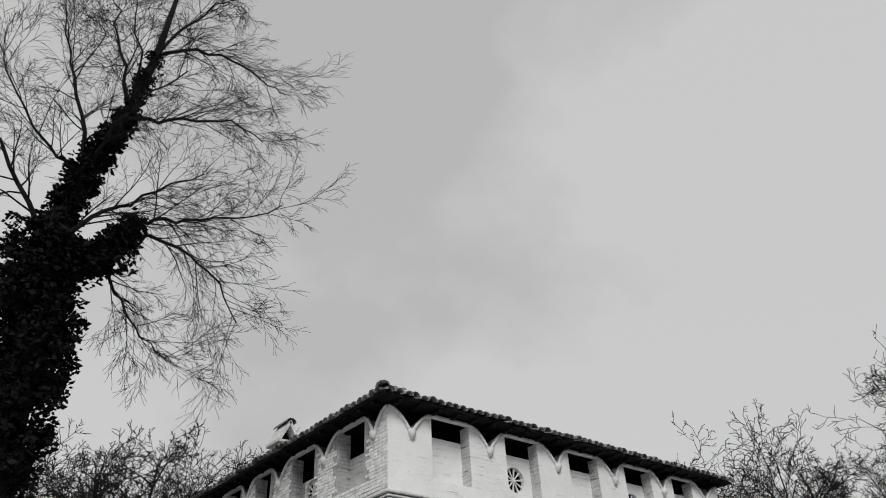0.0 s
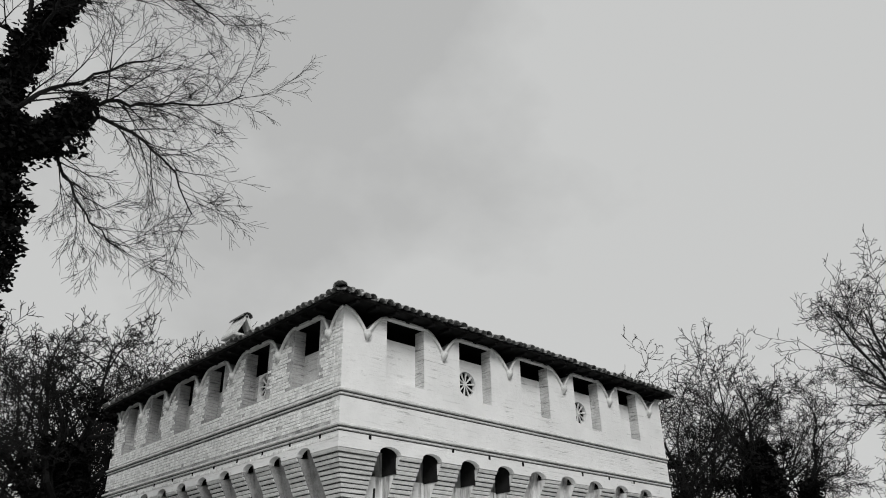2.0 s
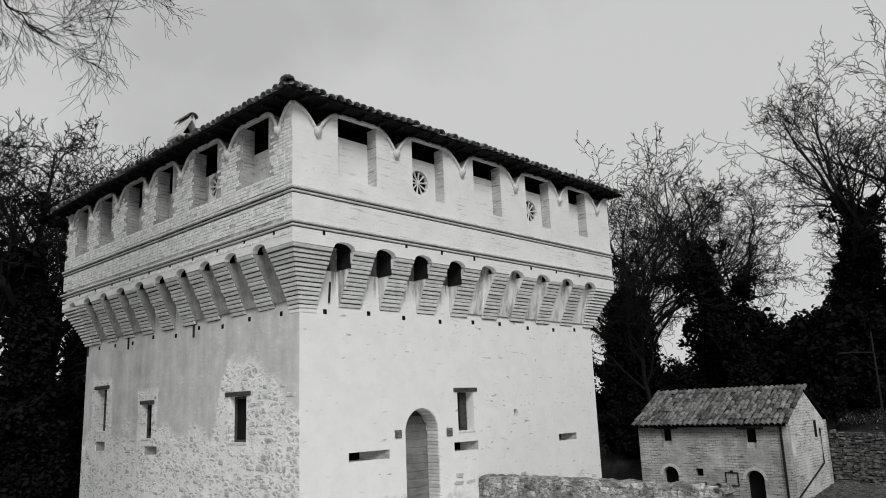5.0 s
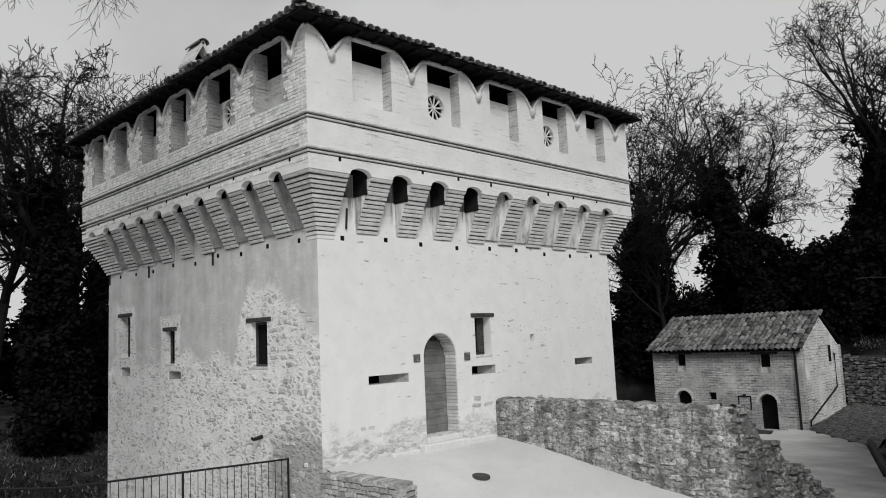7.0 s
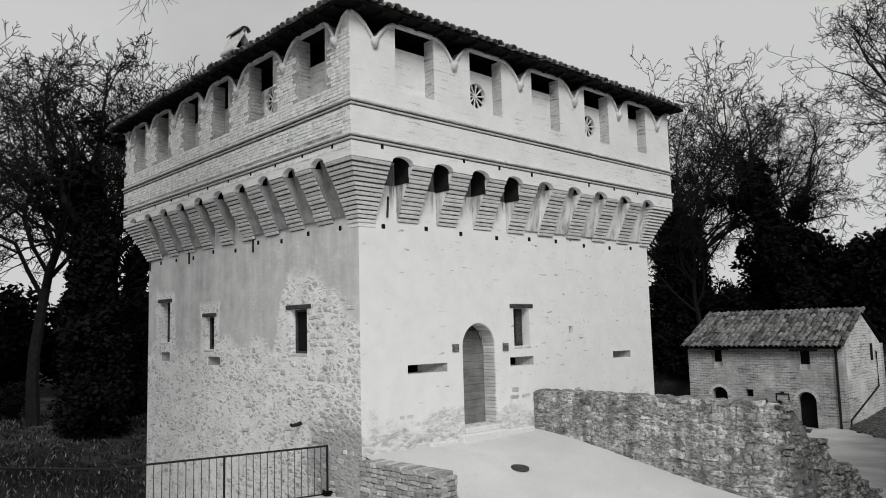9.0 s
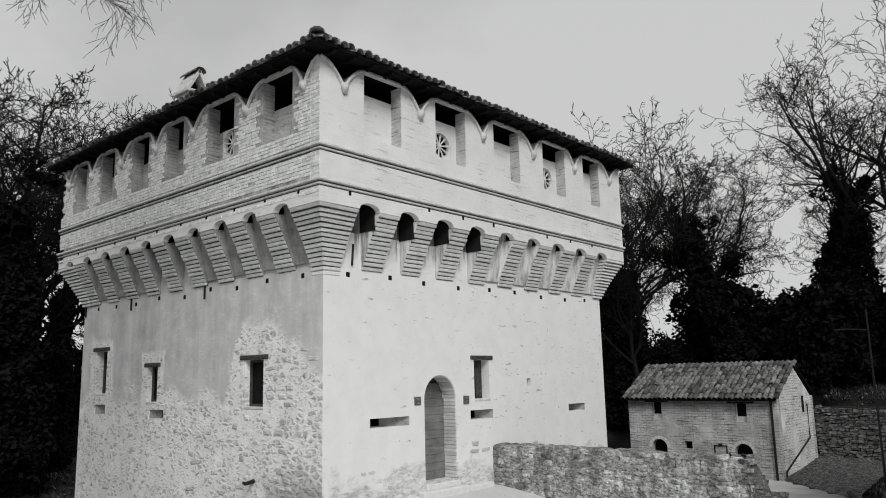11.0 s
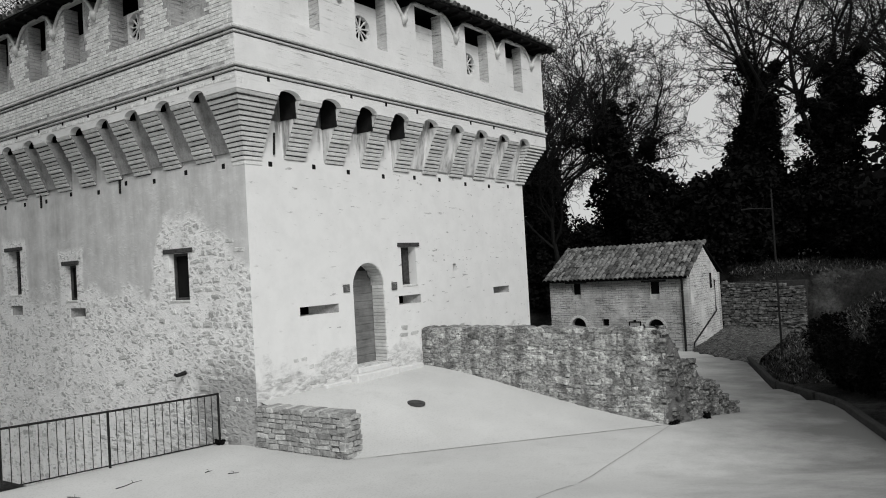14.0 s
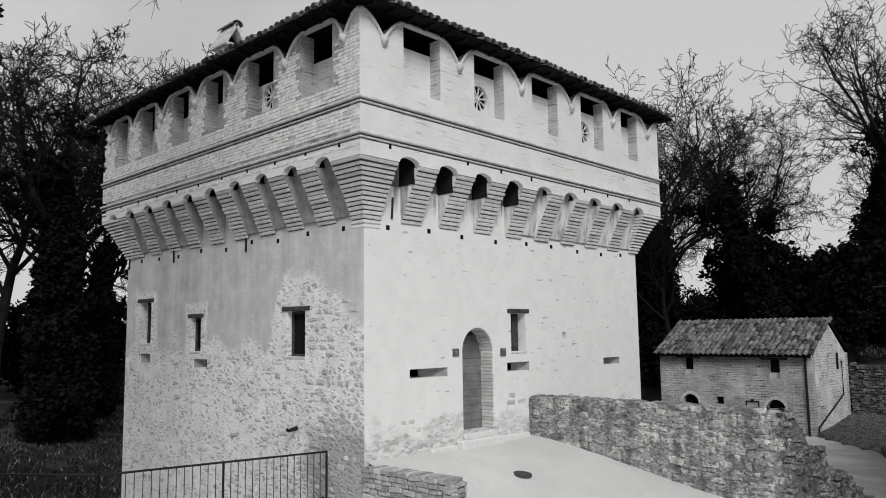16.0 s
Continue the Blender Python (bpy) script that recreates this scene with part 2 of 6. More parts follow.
def left_wall_material():
    """Grey stained render over rubble masonry, with a ragged edge where the render has fallen."""
    k = Mat("rubble_and_old_render", 0.95, 0.1)
    x, y, z = k.xyz()
    uv = k.n.new("ShaderNodeCombineXYZ")
    k.l.new(y, uv.inputs[0])
    k.l.new(z, uv.inputs[1])
    k.l.new(x, uv.inputs[2])
    v = k.warp(k.mapping((5.2, 9.0, 5.2), uv.outputs[0]), 1.4, 1.0)
    cell = k.voronoi(1.0, "F1", v, "Color")
    edge = k.voronoi(1.0, "DISTANCE_TO_EDGE", v)
    cb = k.n.new("ShaderNodeRGBToBW")
    k.l.new(cell, cb.inputs[0])
    mortar = k.ramp(k.noise(2.2, 7, 0.7), [(0.3, 0.70), (0.65, 0.90)])
    stone = k.mix(0.5, k.ramp(cb.outputs[0], [(0.2, 0.32), (0.8, 0.74)]), k.ramp(k.noise(9, 6, 0.75), [(0.3, 0.24), (0.65, 0.80)]))
    # pointing smeared over most stones; more of them bare low down by the corner
    bare = k.math("ADD", k.math("MULTIPLY", k.math("SUBTRACT", 0.4, z), 0.06), k.math("MULTIPLY", k.math("SUBTRACT", 2.4, y), 0.07))
    shown = k.math("ADD", k.noise(3.4, 6, 0.65), k.math("MAXIMUM", bare, -0.03))
    shown = k.math("MULTIPLY", k.ramp(shown, [(0.42, 0.0), (0.54, 1.0)]), k.ramp(edge, [(0.06, 0.0), (0.28, 1.0)]))
    stone = k.mix(shown, mortar, stone)
    fleck = k.ramp(k.noise(6.5, 4, 0.6, k.mapping((1, 1, 2.2))), [(0.58, 0.0), (0.63, 1.0)])
    stone = k.mix(k.math("MULTIPLY", fleck, 0.5), stone, 0.26)
    # a damp patch beside the corner and a run below the spout
    rag = k.math("MULTIPLY", k.math("SUBTRACT", k.noise(1.3, 6, 0.6), 0.5), 1.5)
    damp = k.math("MULTIPLY", k.math("SUBTRACT", k.math("ADD", 0.55, rag), z), 2.5, True)
    damp = k.math("MULTIPLY", damp, k.math("MULTIPLY", k.math("SUBTRACT", k.math("ADD", 2.5, rag), y), 3.0, True))
    stone = k.mix(k.math("MULTIPLY", damp, 0.75), stone, 0.28)
    streak = k.noise(1.0, 6, 0.65, k.mapping((1, 2.6, 0.30)))
    blot = k.noise(1.7, 7, 0.7)
    render = k.mix(0.5, k.ramp(streak, [(0.3, 0.38), (0.50, 0.56), (0.70, 0.72)]), k.ramp(blot, [(0.34, 0.42), (0.64, 0.74)]))
    near = k.math("MULTIPLY", k.math("SUBTRACT", 3.75, y), 1.6, True)
    start = k.math("ADD", 1.75, k.math("MULTIPLY", near, 1.45))
    start = k.math("SUBTRACT", start, k.math("MULTIPLY", k.math("SUBTRACT", 2.1, y), 0.7, True))
    wob = k.math("MULTIPLY", k.math("SUBTRACT", k.noise(1.2, 7, 0.62), 0.5), 1.7)
    mask = k.math("MULTIPLY", k.math("SUBTRACT", k.math("ADD", z, wob), start), 3.2, True)
    # pale new mortar round the windows
    for yc, zc, hw, hh in ((6.74, 2.1, 0.52, 0.80), (9.4, 2.4, 0.62, 0.95)):
        dy = k.math("DIVIDE", k.math("ABSOLUTE", k.math("SUBTRACT", y, yc)), hw)
        dz = k.math("DIVIDE", k.math("ABSOLUTE", k.math("SUBTRACT", z, zc)), hh)
        far = k.math("ADD", k.math("MAXIMUM", dy, dz), k.math("MULTIPLY", wob, 0.45))
        mask = k.math("MULTIPLY", mask, k.math("MULTIPLY", k.math("SUBTRACT", far, 0.92), 6.0, True))
    colour = k.mix(mask, stone, render)
    h = k.math("ADD", k.math("MULTIPLY", k.math("MULTIPLY", k.math("MINIMUM", edge, 0.25), 4.0), shown), k.noise(10, 5))
    h = k.math("MULTIPLY", h, k.math("SUBTRACT", 1.15, mask))
    k.bump(h, 0.6, 0.025)
    return k.done(colour)


def right_wall_material():
    """Bright limewash, worn through to stone low down."""
    k = Mat("worn_limewash", 0.92, 0.1)
    x, y, z = k.xyz()
    wash = k.ramp(k.noise(3.0, 6, 0.6), [(0.3, 0.75), (0.6, 0.80)])
    spots = k.ramp(k.noise(5.0, 6, 0.62, k.mapping((1, 1, 2.4))), [(0.65, 0.0), (0.69, 1.0)])
    upper = k.math("MULTIPLY", k.math("SUBTRACT", x, 3.0), 0.25, True)
    c = k.mix(k.math("MULTIPLY", spots, k.math("ADD", 0.15, k.math("MULTIPLY", upper, 0.6))), wash, 0.22)
    blocks = k.noise(5.0, 6, 0.7, k.mapping((1, 1, 2.6)), 0.6)
    stone = k.ramp(blocks, [(0.34, 0.24), (0.48, 0.52), (0.6, 0.74)])
    wob = k.math("MULTIPLY", k.math("SUBTRACT", k.noise(1.7, 6, 0.65), 0.5), 2.4)
    runs = k.ramp(k.noise(1.0, 6, 0.65, k.mapping((7.0, 7.0, 0.8))), [(0.50, 0.0), (0.60, 1.0)])
    runs = k.math("MULTIPLY", runs, k.math("MULTIPLY", k.math("SUBTRACT", z, 4.45), 2.2, True))
    c = k.mix(k.math("MULTIPLY", runs, 0.8), c, 0.12)
    chips = k.ramp(k.noise(1.0, 5, 0.6, k.mapping((3.2, 3.2, 13.0))), [(0.645, 0.0), (0.68, 1.0)])
    c = k.mix(k.math("MULTIPLY", chips, k.math("MULTIPLY", k.ramp(k.noise(0.7, 4, 0.6), [(0.44, 0.04), (0.62, 1.0)]), 0.75)), c, 0.18)
    low = k.math("MULTIPLY", k.math("SUBTRACT", 0.42, k.math("ADD", z, wob)), 3.0, True)
    c = k.mix(k.math("MULTIPLY", low, 0.8), c, stone)
    h = k.math("ADD", k.math("MULTIPLY", k.noise(12, 5), 0.5), k.math("MULTIPLY", k.noise(2.5, 4), 0.35))
    h = k.math("SUBTRACT", h, k.math("MULTIPLY", spots, 0.4))
    k.bump(h, 0.5, 0.025)
    return k.done(c)


def paving_material():
    k = Mat("pale_concrete", 0.85, 0.2)
    a = k.ramp(k.noise(0.5, 6, 0.6), [(0.3, 0.54), (0.7, 0.66)])
    stains = k.ramp(k.noise(2.3, 6, 0.7), [(0.58, 0.0), (0.8, 1.0)])
    a = k.mix(k.math("MULTIPLY", stains, 0.35), a, 0.34)
    # lane side, painted darker towards the kerb for the shade there
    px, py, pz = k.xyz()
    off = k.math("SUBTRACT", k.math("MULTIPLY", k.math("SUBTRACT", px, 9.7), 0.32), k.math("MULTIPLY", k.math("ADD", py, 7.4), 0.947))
    lane_shade = k.math("MULTIPLY", k.math("ADD", k.math("ADD", off, 3.6), k.math("MULTIPLY", k.math("SUBTRACT", k.noise(0.7, 6, 0.65), 0.5), 4.0)), 0.32, True)
    a = k.mix(k.math("MULTIPLY", lane_shade, 0.85), a, 0.11)
    specks = k.ramp(k.noise(38, 2, 0.5), [(0.3, 0.86), (0.5, 1.0)])
    a = k.mix(1.0, a, specks, "MULTIPLY")
    k.bump(k.noise(60, 3), 0.25, 0.004)
    return k.done(a)


def grass_material():
    k = Mat("winter_grass", 0.95, 0.1)
    a = k.ramp(k.noise(0.35, 6, 0.65), [(0.32, 0.006), (0.52, 0.045), (0.70, 0.20)])
    fine = k.ramp(k.noise(9, 5, 0.75), [(0.3, 0.35), (0.7, 1.0)])
    k.bump(k.noise(14, 5, 0.7), 1.0, 0.12)
    return k.done(k.mix(1.0, a, fine, "MULTIPLY"))


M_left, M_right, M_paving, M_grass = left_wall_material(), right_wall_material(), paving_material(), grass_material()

# ---- mesh helpers ----


def mesh_of(name, bm, material, smooth=False):
    me = bpy.data.meshes.new(name)
    bm.normal_update()
    bm.to_mesh(me)
    bm.free()
    me.materials.append(material)
    if smooth:
        for p in me.polygons:
            p.use_smooth = True
    return me


def part(name, bm, material, parent, label="", smooth=False):
    """One bmesh as one mesh object under a thing or a part."""
    ob = new(name, mesh_of(name, bm, material, smooth))
    ob.parent = parent
    if label:
        tagged(ob, label)
    return ob


def piece(name, me, parent, m):
    ob = new(name, me)
    ob.parent = parent
    ob.matrix_local = m
    return ob


def empty(name, label="", category="", group="", kind="", at=(0, 0, 0)):
    ob = new(name)
    ob.location = at
    return tagged(ob, label, category, group, kind)


def solid(name, bm, material, label, category, kind="", smooth=False):
    return tagged(new(name, mesh_of(name, bm, material, smooth)), label, category, "", kind)


def box(bm, lo, hi, bevel=0.0):
    """A box between two corners, with bevelled edges if asked."""
    r = bmesh.ops.create_cube(bm, size=1.0)
    vs = r["verts"]
    for v in vs:
        v.co = Vector([lo[i] + (v.co[i] + 0.5) * (hi[i] - lo[i]) for i in range(3)])
    if bevel:
        es = list({e for v in vs for e in v.link_edges})
        bmesh.ops.bevel(bm, geom=es, offset=bevel, segments=1, affect="EDGES")
    return vs


def boxes(*spans, bevel=0.0):
    bm = bmesh.new()
    for lo, hi in spans:
        box(bm, lo, hi, bevel)
    return bm


def tube(bm, pts, radii, sides=6):
    """A tapered tube along a line of points."""
    rings = []
    for i, p in enumerate(pts):
        p = Vector(p)
        d = Vector(pts[min(i + 1, len(pts) - 1)]) - Vector(pts[max(i - 1, 0)])
        d.normalize()
        a = d.cross(Vector((0.3, 0.2, 0.93)))
        if a.length < 0.05:
            a = d.cross(Vector((1, 0, 0)))
        a.normalize()
        b = d.cross(a)
        r = radii[i] if not isinstance(radii, (int, float)) else radii
        rings.append([bm.verts.new(p + (a * math.cos(2 * math.pi * k / sides) + b * math.sin(2 * math.pi * k / sides)) * r) for k in range(sides)])
    for r0, r1 in zip(rings, rings[1:]):
        for k in range(sides):
            bm.faces.new((r0[k], r0[(k + 1) % sides], r1[(k + 1) % sides], r1[k]))
    bm.faces.new(rings[0][::-1])
    bm.faces.new(rings[-1])
    return bm


def prism(bm, outline, place, depth):
    """A flat outline of (u, v), carried to 3D by place(u, v, w), thickened from w = 0 to w = depth."""
    a = [bm.verts.new(place(u, v, 0)) for u, v in outline]
    b = [bm.verts.new(place(u, v, depth)) for u, v in outline]
    n = len(outline)
    bm.faces.new(a)
    bm.faces.new(b[::-1])
    for i in range(n):
        bm.faces.new((a[i], b[i], b[(i + 1) % n], a[(i + 1) % n]))
    return bm


def finish(bm):
    bmesh.ops.recalc_face_normals(bm, faces=bm.faces)
    return bm


def panel(place, us, vs, holes, depth):
    """A wall from us to vs with rectangular openings (u0, u1, v0, v1) right through its depth."""
    cu = sorted({*us, *[h[0] for h in holes], *[h[1] for h in holes]})
    cv = sorted({*vs, *[h[2] for h in holes], *[h[3] for h in holes]})
    bm = bmesh.new()
    seen = {}

    def vert(i, j, w):
        if (i, j, w) not in seen:
            seen[i, j, w] = bm.verts.new(place(cu[i], cv[j], depth if w else 0))
        return seen[i, j, w]

    def full(i, j):
        if not (0 <= i < len(cu) - 1 and 0 <= j < len(cv) - 1):
            return False
        u, v = (cu[i] + cu[i + 1]) / 2, (cv[j] + cv[j + 1]) / 2
        return not any(h[0] < u < h[1] and h[2] < v < h[3] for h in holes)

    for i in range(len(cu) - 1):
        for j in range(len(cv) - 1):
            if not full(i, j):
                continue
            c = ((i, j), (i + 1, j), (i + 1, j + 1), (i, j + 1))
            bm.faces.new([vert(*q, 0) for q in c])
            bm.faces.new([vert(*q, 1) for q in c[::-1]])
            for (di, dj), (p, q) in zip(((0, -1), (1, 0), (0, 1), (-1, 0)), zip(c, c[1:] + c[:1])):
                if not full(i + di, j + dj):
                    bm.faces.new((vert(*p, 0), vert(*p, 1), vert(*q, 1), vert(*q, 0)))
    return finish(bm)


def rough_block(seed, jitter=0.12, bevel=0.13):
    """A unit stone, corners knocked about, centred on its middle."""
    rnd = random.Random(seed)
    bm = bmesh.new()
    box(bm, (-0.5, -0.5, -0.5), (0.5, 0.5, 0.5), bevel)
    for v in bm.verts:
        v.co += Vector([rnd.uniform(-jitter, jitter) * 0.6 for _ in range(3)])
    return finish(bm)


# planes of the tower: u runs along the wall, v is height, w goes inward
def on_right(y0):
    return lambda u, v, w: Vector((u, y0 + w, v))


def on_left(x0):
    return lambda u, v, w: Vector((x0 + w, u, v))


# ---- ground ----
SIDE = 11.1          # side of the overhanging storey
P = 0.55             # projection of the overhang


def smooth01(t):
    t = max(0.0, min(1.0, t))
    return t * t * (3 - 2 * t)


def base_height(x, y):
    """The lie of the land without the ramp at the door."""
    z = -0.95 - 0.052 * max(0.0, min(x, 26.0))
    z += 0.11 * max(0.0, -(x + y) - 4.5) if x + y > -40 else 0.11 * 35.5
    return z


def kerb_side(x, y):
    """Distance to the grass side of the kerb line."""
    return (x - 9.7) * 0.32 - (y + 7.4) * 0.947 + 0.93 * smooth01((x - 9.3) / 4.2)


def kerb_line(x):
    """Where the kerb runs; it swings in towards the retaining wall."""
    return -7.4 + 0.338 * (x - 9.7) + 0.98 * smooth01((x - 9.3) / 4.2)


def ground_height(x, y):
    z = base_height(x, y)
    d = kerb_side(x, y)
    side = (3.6 * smooth01((d - 0.9) / 9.0) + 0.05) * smooth01((x + 12) / 14.0) if d > 0.9 else 0.0
    # bank behind the small house
    start = 29.0 if y < 0.1 else 29.2
    if y < 14:
        back = 2.75 * smooth01((x - start) / (0.5 if y < 0.1 else 3.0)) + 1.1 * smooth01((x - 26) / 8)
    else:
        back = 2.2 * smooth01((x - 14) / 18.0)
    z += max(side, back)
    # the hollow along the other face
    if y > 1.6 and x < 12:
        z -= 1.7 * smooth01((y - 1.6) / 2.0) * smooth01((12 - x) / 3)
        z += 1.6 * smooth01((y - 13) / 9.0) + 1.2 * smooth01((y - 20) / 20)
    far = math.hypot(x, y)
    if far > 70:
        k = smooth01((far - 70) / 200)
        z = z * (1 - k) + 1.0 * k
    return z + 0.05 * noise.noise(Vector((x * 0.4, y * 0.4, 0)))


def ground_sheet():
    xs = [-1500, -500, -200, -100, -60] + [-40 + 0.8 * i for i in range(113)] + [60, 80, 120, 250, 600, 1500]
    ys = [-1500, -500, -200, -100, -60, -40, -30] + [-24 + 0.8 * i for i in range(92)] + [60, 80, 120, 250, 600, 1500]
    verts = [(x, y, ground_height(x, y) - 0.06) for y in ys for x in xs]
    n = len(xs)
    faces = [(j * n + i, j * n + i + 1, (j + 1) * n + i + 1, (j + 1) * n + i) for j in range(len(ys) - 1) for i in range(n - 1)]
    me = bpy.data.meshes.new("ground")
    me.from_pydata(verts, [], faces)
    me.materials.append(M_grass)
    for p in me.polygons:
        p.use_smooth = True
    tagged(new("ground", me), "dark winter grass with bare soil and leaf litter", "ground", "", "structure")


def rail_line(x):
    """The edge of the apron under the iron railing."""
    return 1.46 + 0.148 * max(0.0, min(0.40 - x, 3.95))


def paving_sheet():
    """Concrete apron and lane, its one edge along the kerb line."""
    bm = bmesh.new()
    grid = {}
    step = 0.5
    ex, ey = (0.947, 0.32), (-0.32, 0.947)

    def at(i, j):
        s, w = -34 + i * step, j * step
        return 9.7 + ex[0] * s + ey[0] * w, -7.4 + ex[1] * s + ey[1] * w

    def paved(x, y):
        if x < 0.55:
            return y < rail_line(x)
        if x < 11:
            return y < 0.8
        return y < 0.8 + (x - 11) * 0.02 and (x - 18.8) * 3.7 < (y + 3.5) * 5.1 and x < 24.3

    def vert(i, j):
        if (i, j) not in grid:
            x, y = at(i, j)
            if x < 0.9 and y > rail_line(x) - 0.2:
                y = rail_line(x) + 0.04
            y = max(y, kerb_line(x))
            grid[i, j] = bm.verts.new((x, y, base_height(x, y) + 0.012))
        return grid[i, j]

    for i in range(110):
        for j in range(60):
            x, y = at(i + 0.5, j + 0.5)
            if paved(x, y) and y > kerb_line(x):
                bm.faces.new((vert(i, j), vert(i + 1, j), vert(i + 1, j + 1), vert(i, j + 1)))
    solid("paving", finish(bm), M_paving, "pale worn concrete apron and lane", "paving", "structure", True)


RAMP_TOP = -0.16


def ramp_front(x):
    return 0.55 - (2.15 + (x - 0.5) / 5.4 * 3.3)


def ramp_height(x, y):
    k = (y - ramp_front(x)) / (0.62 - ramp_front(x))
    b = base_height(x, y)
    return b + 0.016 + (RAMP_TOP - b - 0.016) * (0.55 * max(0.0, min(1.0, k)) + 0.45 * smooth01(k))


def door_ramp():
    bm = bmesh.new()
    nu, nv = 26, 18
    rows = []
    for i in range(nu + 1):
        x = 0.62 + 5.58 * i / nu
        f = ramp_front(x)
        rows.append([bm.verts.new((x, f + (0.62 - f) * j / nv, ramp_height(x, f + (0.62 - f) * j / nv))) for j in range(nv + 1)])
    for a, b in zip(rows, rows[1:]):
        for j in range(nv):
            bm.faces.new((a[j], b[j], b[j + 1], a[j + 1]))
    solid("ramp", finish(bm), M_paving, "pale concrete ramp rising to the tower door", "ramp", "structure", True)


def joint(a, b, lift, n=14):
    """A dark sawn joint in the concrete, from a to b."""
    bm = bmesh.new()
    a, b = Vector(a), Vector(b)
    d = (b - a).normalized()
    s = Vector((-d.y, d.x)) * 0.008
    rows = []
    for i in range(n + 1):
        p = a.lerp(b, i / n) + s * 0.8 * math.sin(i * 1.9)
        z = base_height(p.x, p.y) + lift
        rows.append((bm.verts.new((p.x - s.x, p.y - s.y, z)), bm.verts.new((p.x + s.x, p.y + s.y, z))))
    for r0, r1 in zip(rows, rows[1:]):
        bm.faces.new((r0[0], r1[0], r1[1], r0[1]))
    solid("paving_joint", finish(bm), M_jointfill, "dark dirt-filled joint in the concrete", "joint", "structure")


M_jointfill = plain_material("joint_dirt", 0.22, 0.52, 9, 0.95, 0.2)
joint((0.95, ramp_front(0.95) - 0.01), (6.0, ramp_front(6.0) - 0.01), 0.020)
joint((5.95, -5.02), (-3.0, -5.9), 0.020)
joint((-3.0, -5.9), (-9.0, -1.5), 0.020)
ground_sheet()
paving_sheet()
door_ramp()


def kerb():
    k = empty("kerb", "low dark concrete kerb along the lane", "kerb", "", "structure")
    bm = bmesh.new()
    box(bm, (-0.49, -0.07, -0.2), (0.49, 0.07, 0.16), 0.02)
    me = mesh_of("kerb_stone", bm, M_drygap)
    for i in range(34):
        x = -2.6 + 0.93 * i
        y = kerb_line(x) - 0.06
        turn = math.degrees(math.atan2(kerb_line(x + 0.4) - kerb_line(x - 0.4), 0.8))
        piece("kerb_stone", me, k, pose(x, y, base_height(x, y), 0, 2.8 if x > 0 else 0, turn) @ Matrix.Diagonal((1.06, 1, 1, 1)))


kerb()

# ---- tower ----
tower = empty("tower", "square whitewashed brick tower with corbelled top and tiled roof", "tower", at=(0, 0, 0))
BASE = -3.2
Z_CORBEL, Z_ARCH, Z_STR2, Z_STR1, Z_NICHE, Z_TOP = 4.27, 5.46, 5.73, 6.385, 6.74, 8.03
S1 = SIDE - P

# shaft walls with their openings: (u0, u1, v0, v1)
DOOR = (3.22, 4.22, 0.08, 2.24)
WIN_R = (4.86, 5.40, 1.70, 2.56)
SLOTS_R = [(1.70, 2.78, 1.26, 1.44), (4.70, 5.52, 1.26, 1.46), (8.68, 9.50, 1.26, 1.44)]
HOLE_R = (6.87, 7.02, 1.94, 2.12)
right_holes = [DOOR, WIN_R, *SLOTS_R, HOLE_R] + [(a, b, 4.98, 5.45) for a, b in [(0.96 + 1.081 * i, 1.49 + 1.081 * i) for i in range(4)]]
part("shaft_wall", panel(on_right(P), (P, S1), (BASE, Z_ARCH), right_holes, 0.55), M_right, tower, "limewashed wall worn to stone near the ground")
WINS_L = [(2.36, 2.98, 1.70, 2.62), (6.50, 6.98, 1.78, 2.58), (9.10, 9.72, 1.97, 3.05)]
SLOTS_L = [(6.18, 6.84, 1.40, 1.60), (9.08, 9.66, 1.46, 1.70)]
part("shaft_wall", panel(on_left(P), (P + 0.55, S1), (BASE, Z_ARCH), WINS_L + SLOTS_L + [(5.01, 5.48, 4.98, 5.45), (6.04, 6.51, 4.98, 5.45)], 0.55), M_left, tower, "rubble wall under patches of grey stained render")
# butt end of the corner, in the same rubble
part("shaft_corner", boxes(((P - 0.004, P + 0.003, BASE), (P + 0.2, P + 0.551, Z_ARCH))), M_left, tower, "rubble corner of the tower")
part("shaft_wall", boxes(((S1 - 0.5, P + 0.55, BASE), (S1, S1, Z_ARCH)), ((P + 0.55, S1 - 0.5, BASE), (S1 - 0.5, S1, Z_ARCH))), M_right, tower, "plain rear walls")
# near-black block in place of the unlit inside
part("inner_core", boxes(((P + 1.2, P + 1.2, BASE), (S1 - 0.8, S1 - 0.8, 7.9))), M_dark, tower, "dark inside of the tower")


def slot_splay(place, u0, u1, v0, v1, deep=0.34, mouth=0.55):
    """The sloping cheek inside a gun slot; the dark mouth stays open at its one end."""
    bm = bmesh.new()
    prism(bm, [(u0 + mouth, deep), (u1, 0.02), (u1, deep)], lambda a, b, c: place(a, v0 + c, b), v1 - v0)
    return finish(bm)


# slot cheeks take the darker plaster in place of their shade
for u0, u1, v0, v1 in SLOTS_R:
    part("slot_cheek", slot_splay(on_right(P), u0, u1, v0, v1), M_infill, tower, "splayed cheek of a gun slot")
for u0, u1, v0, v1 in SLOTS_L:
    part("slot_cheek", slot_splay(on_left(P), u0, u1, v0, v1, 0.2, 0.42), M_infill, tower, "splayed cheek of a gun slot")


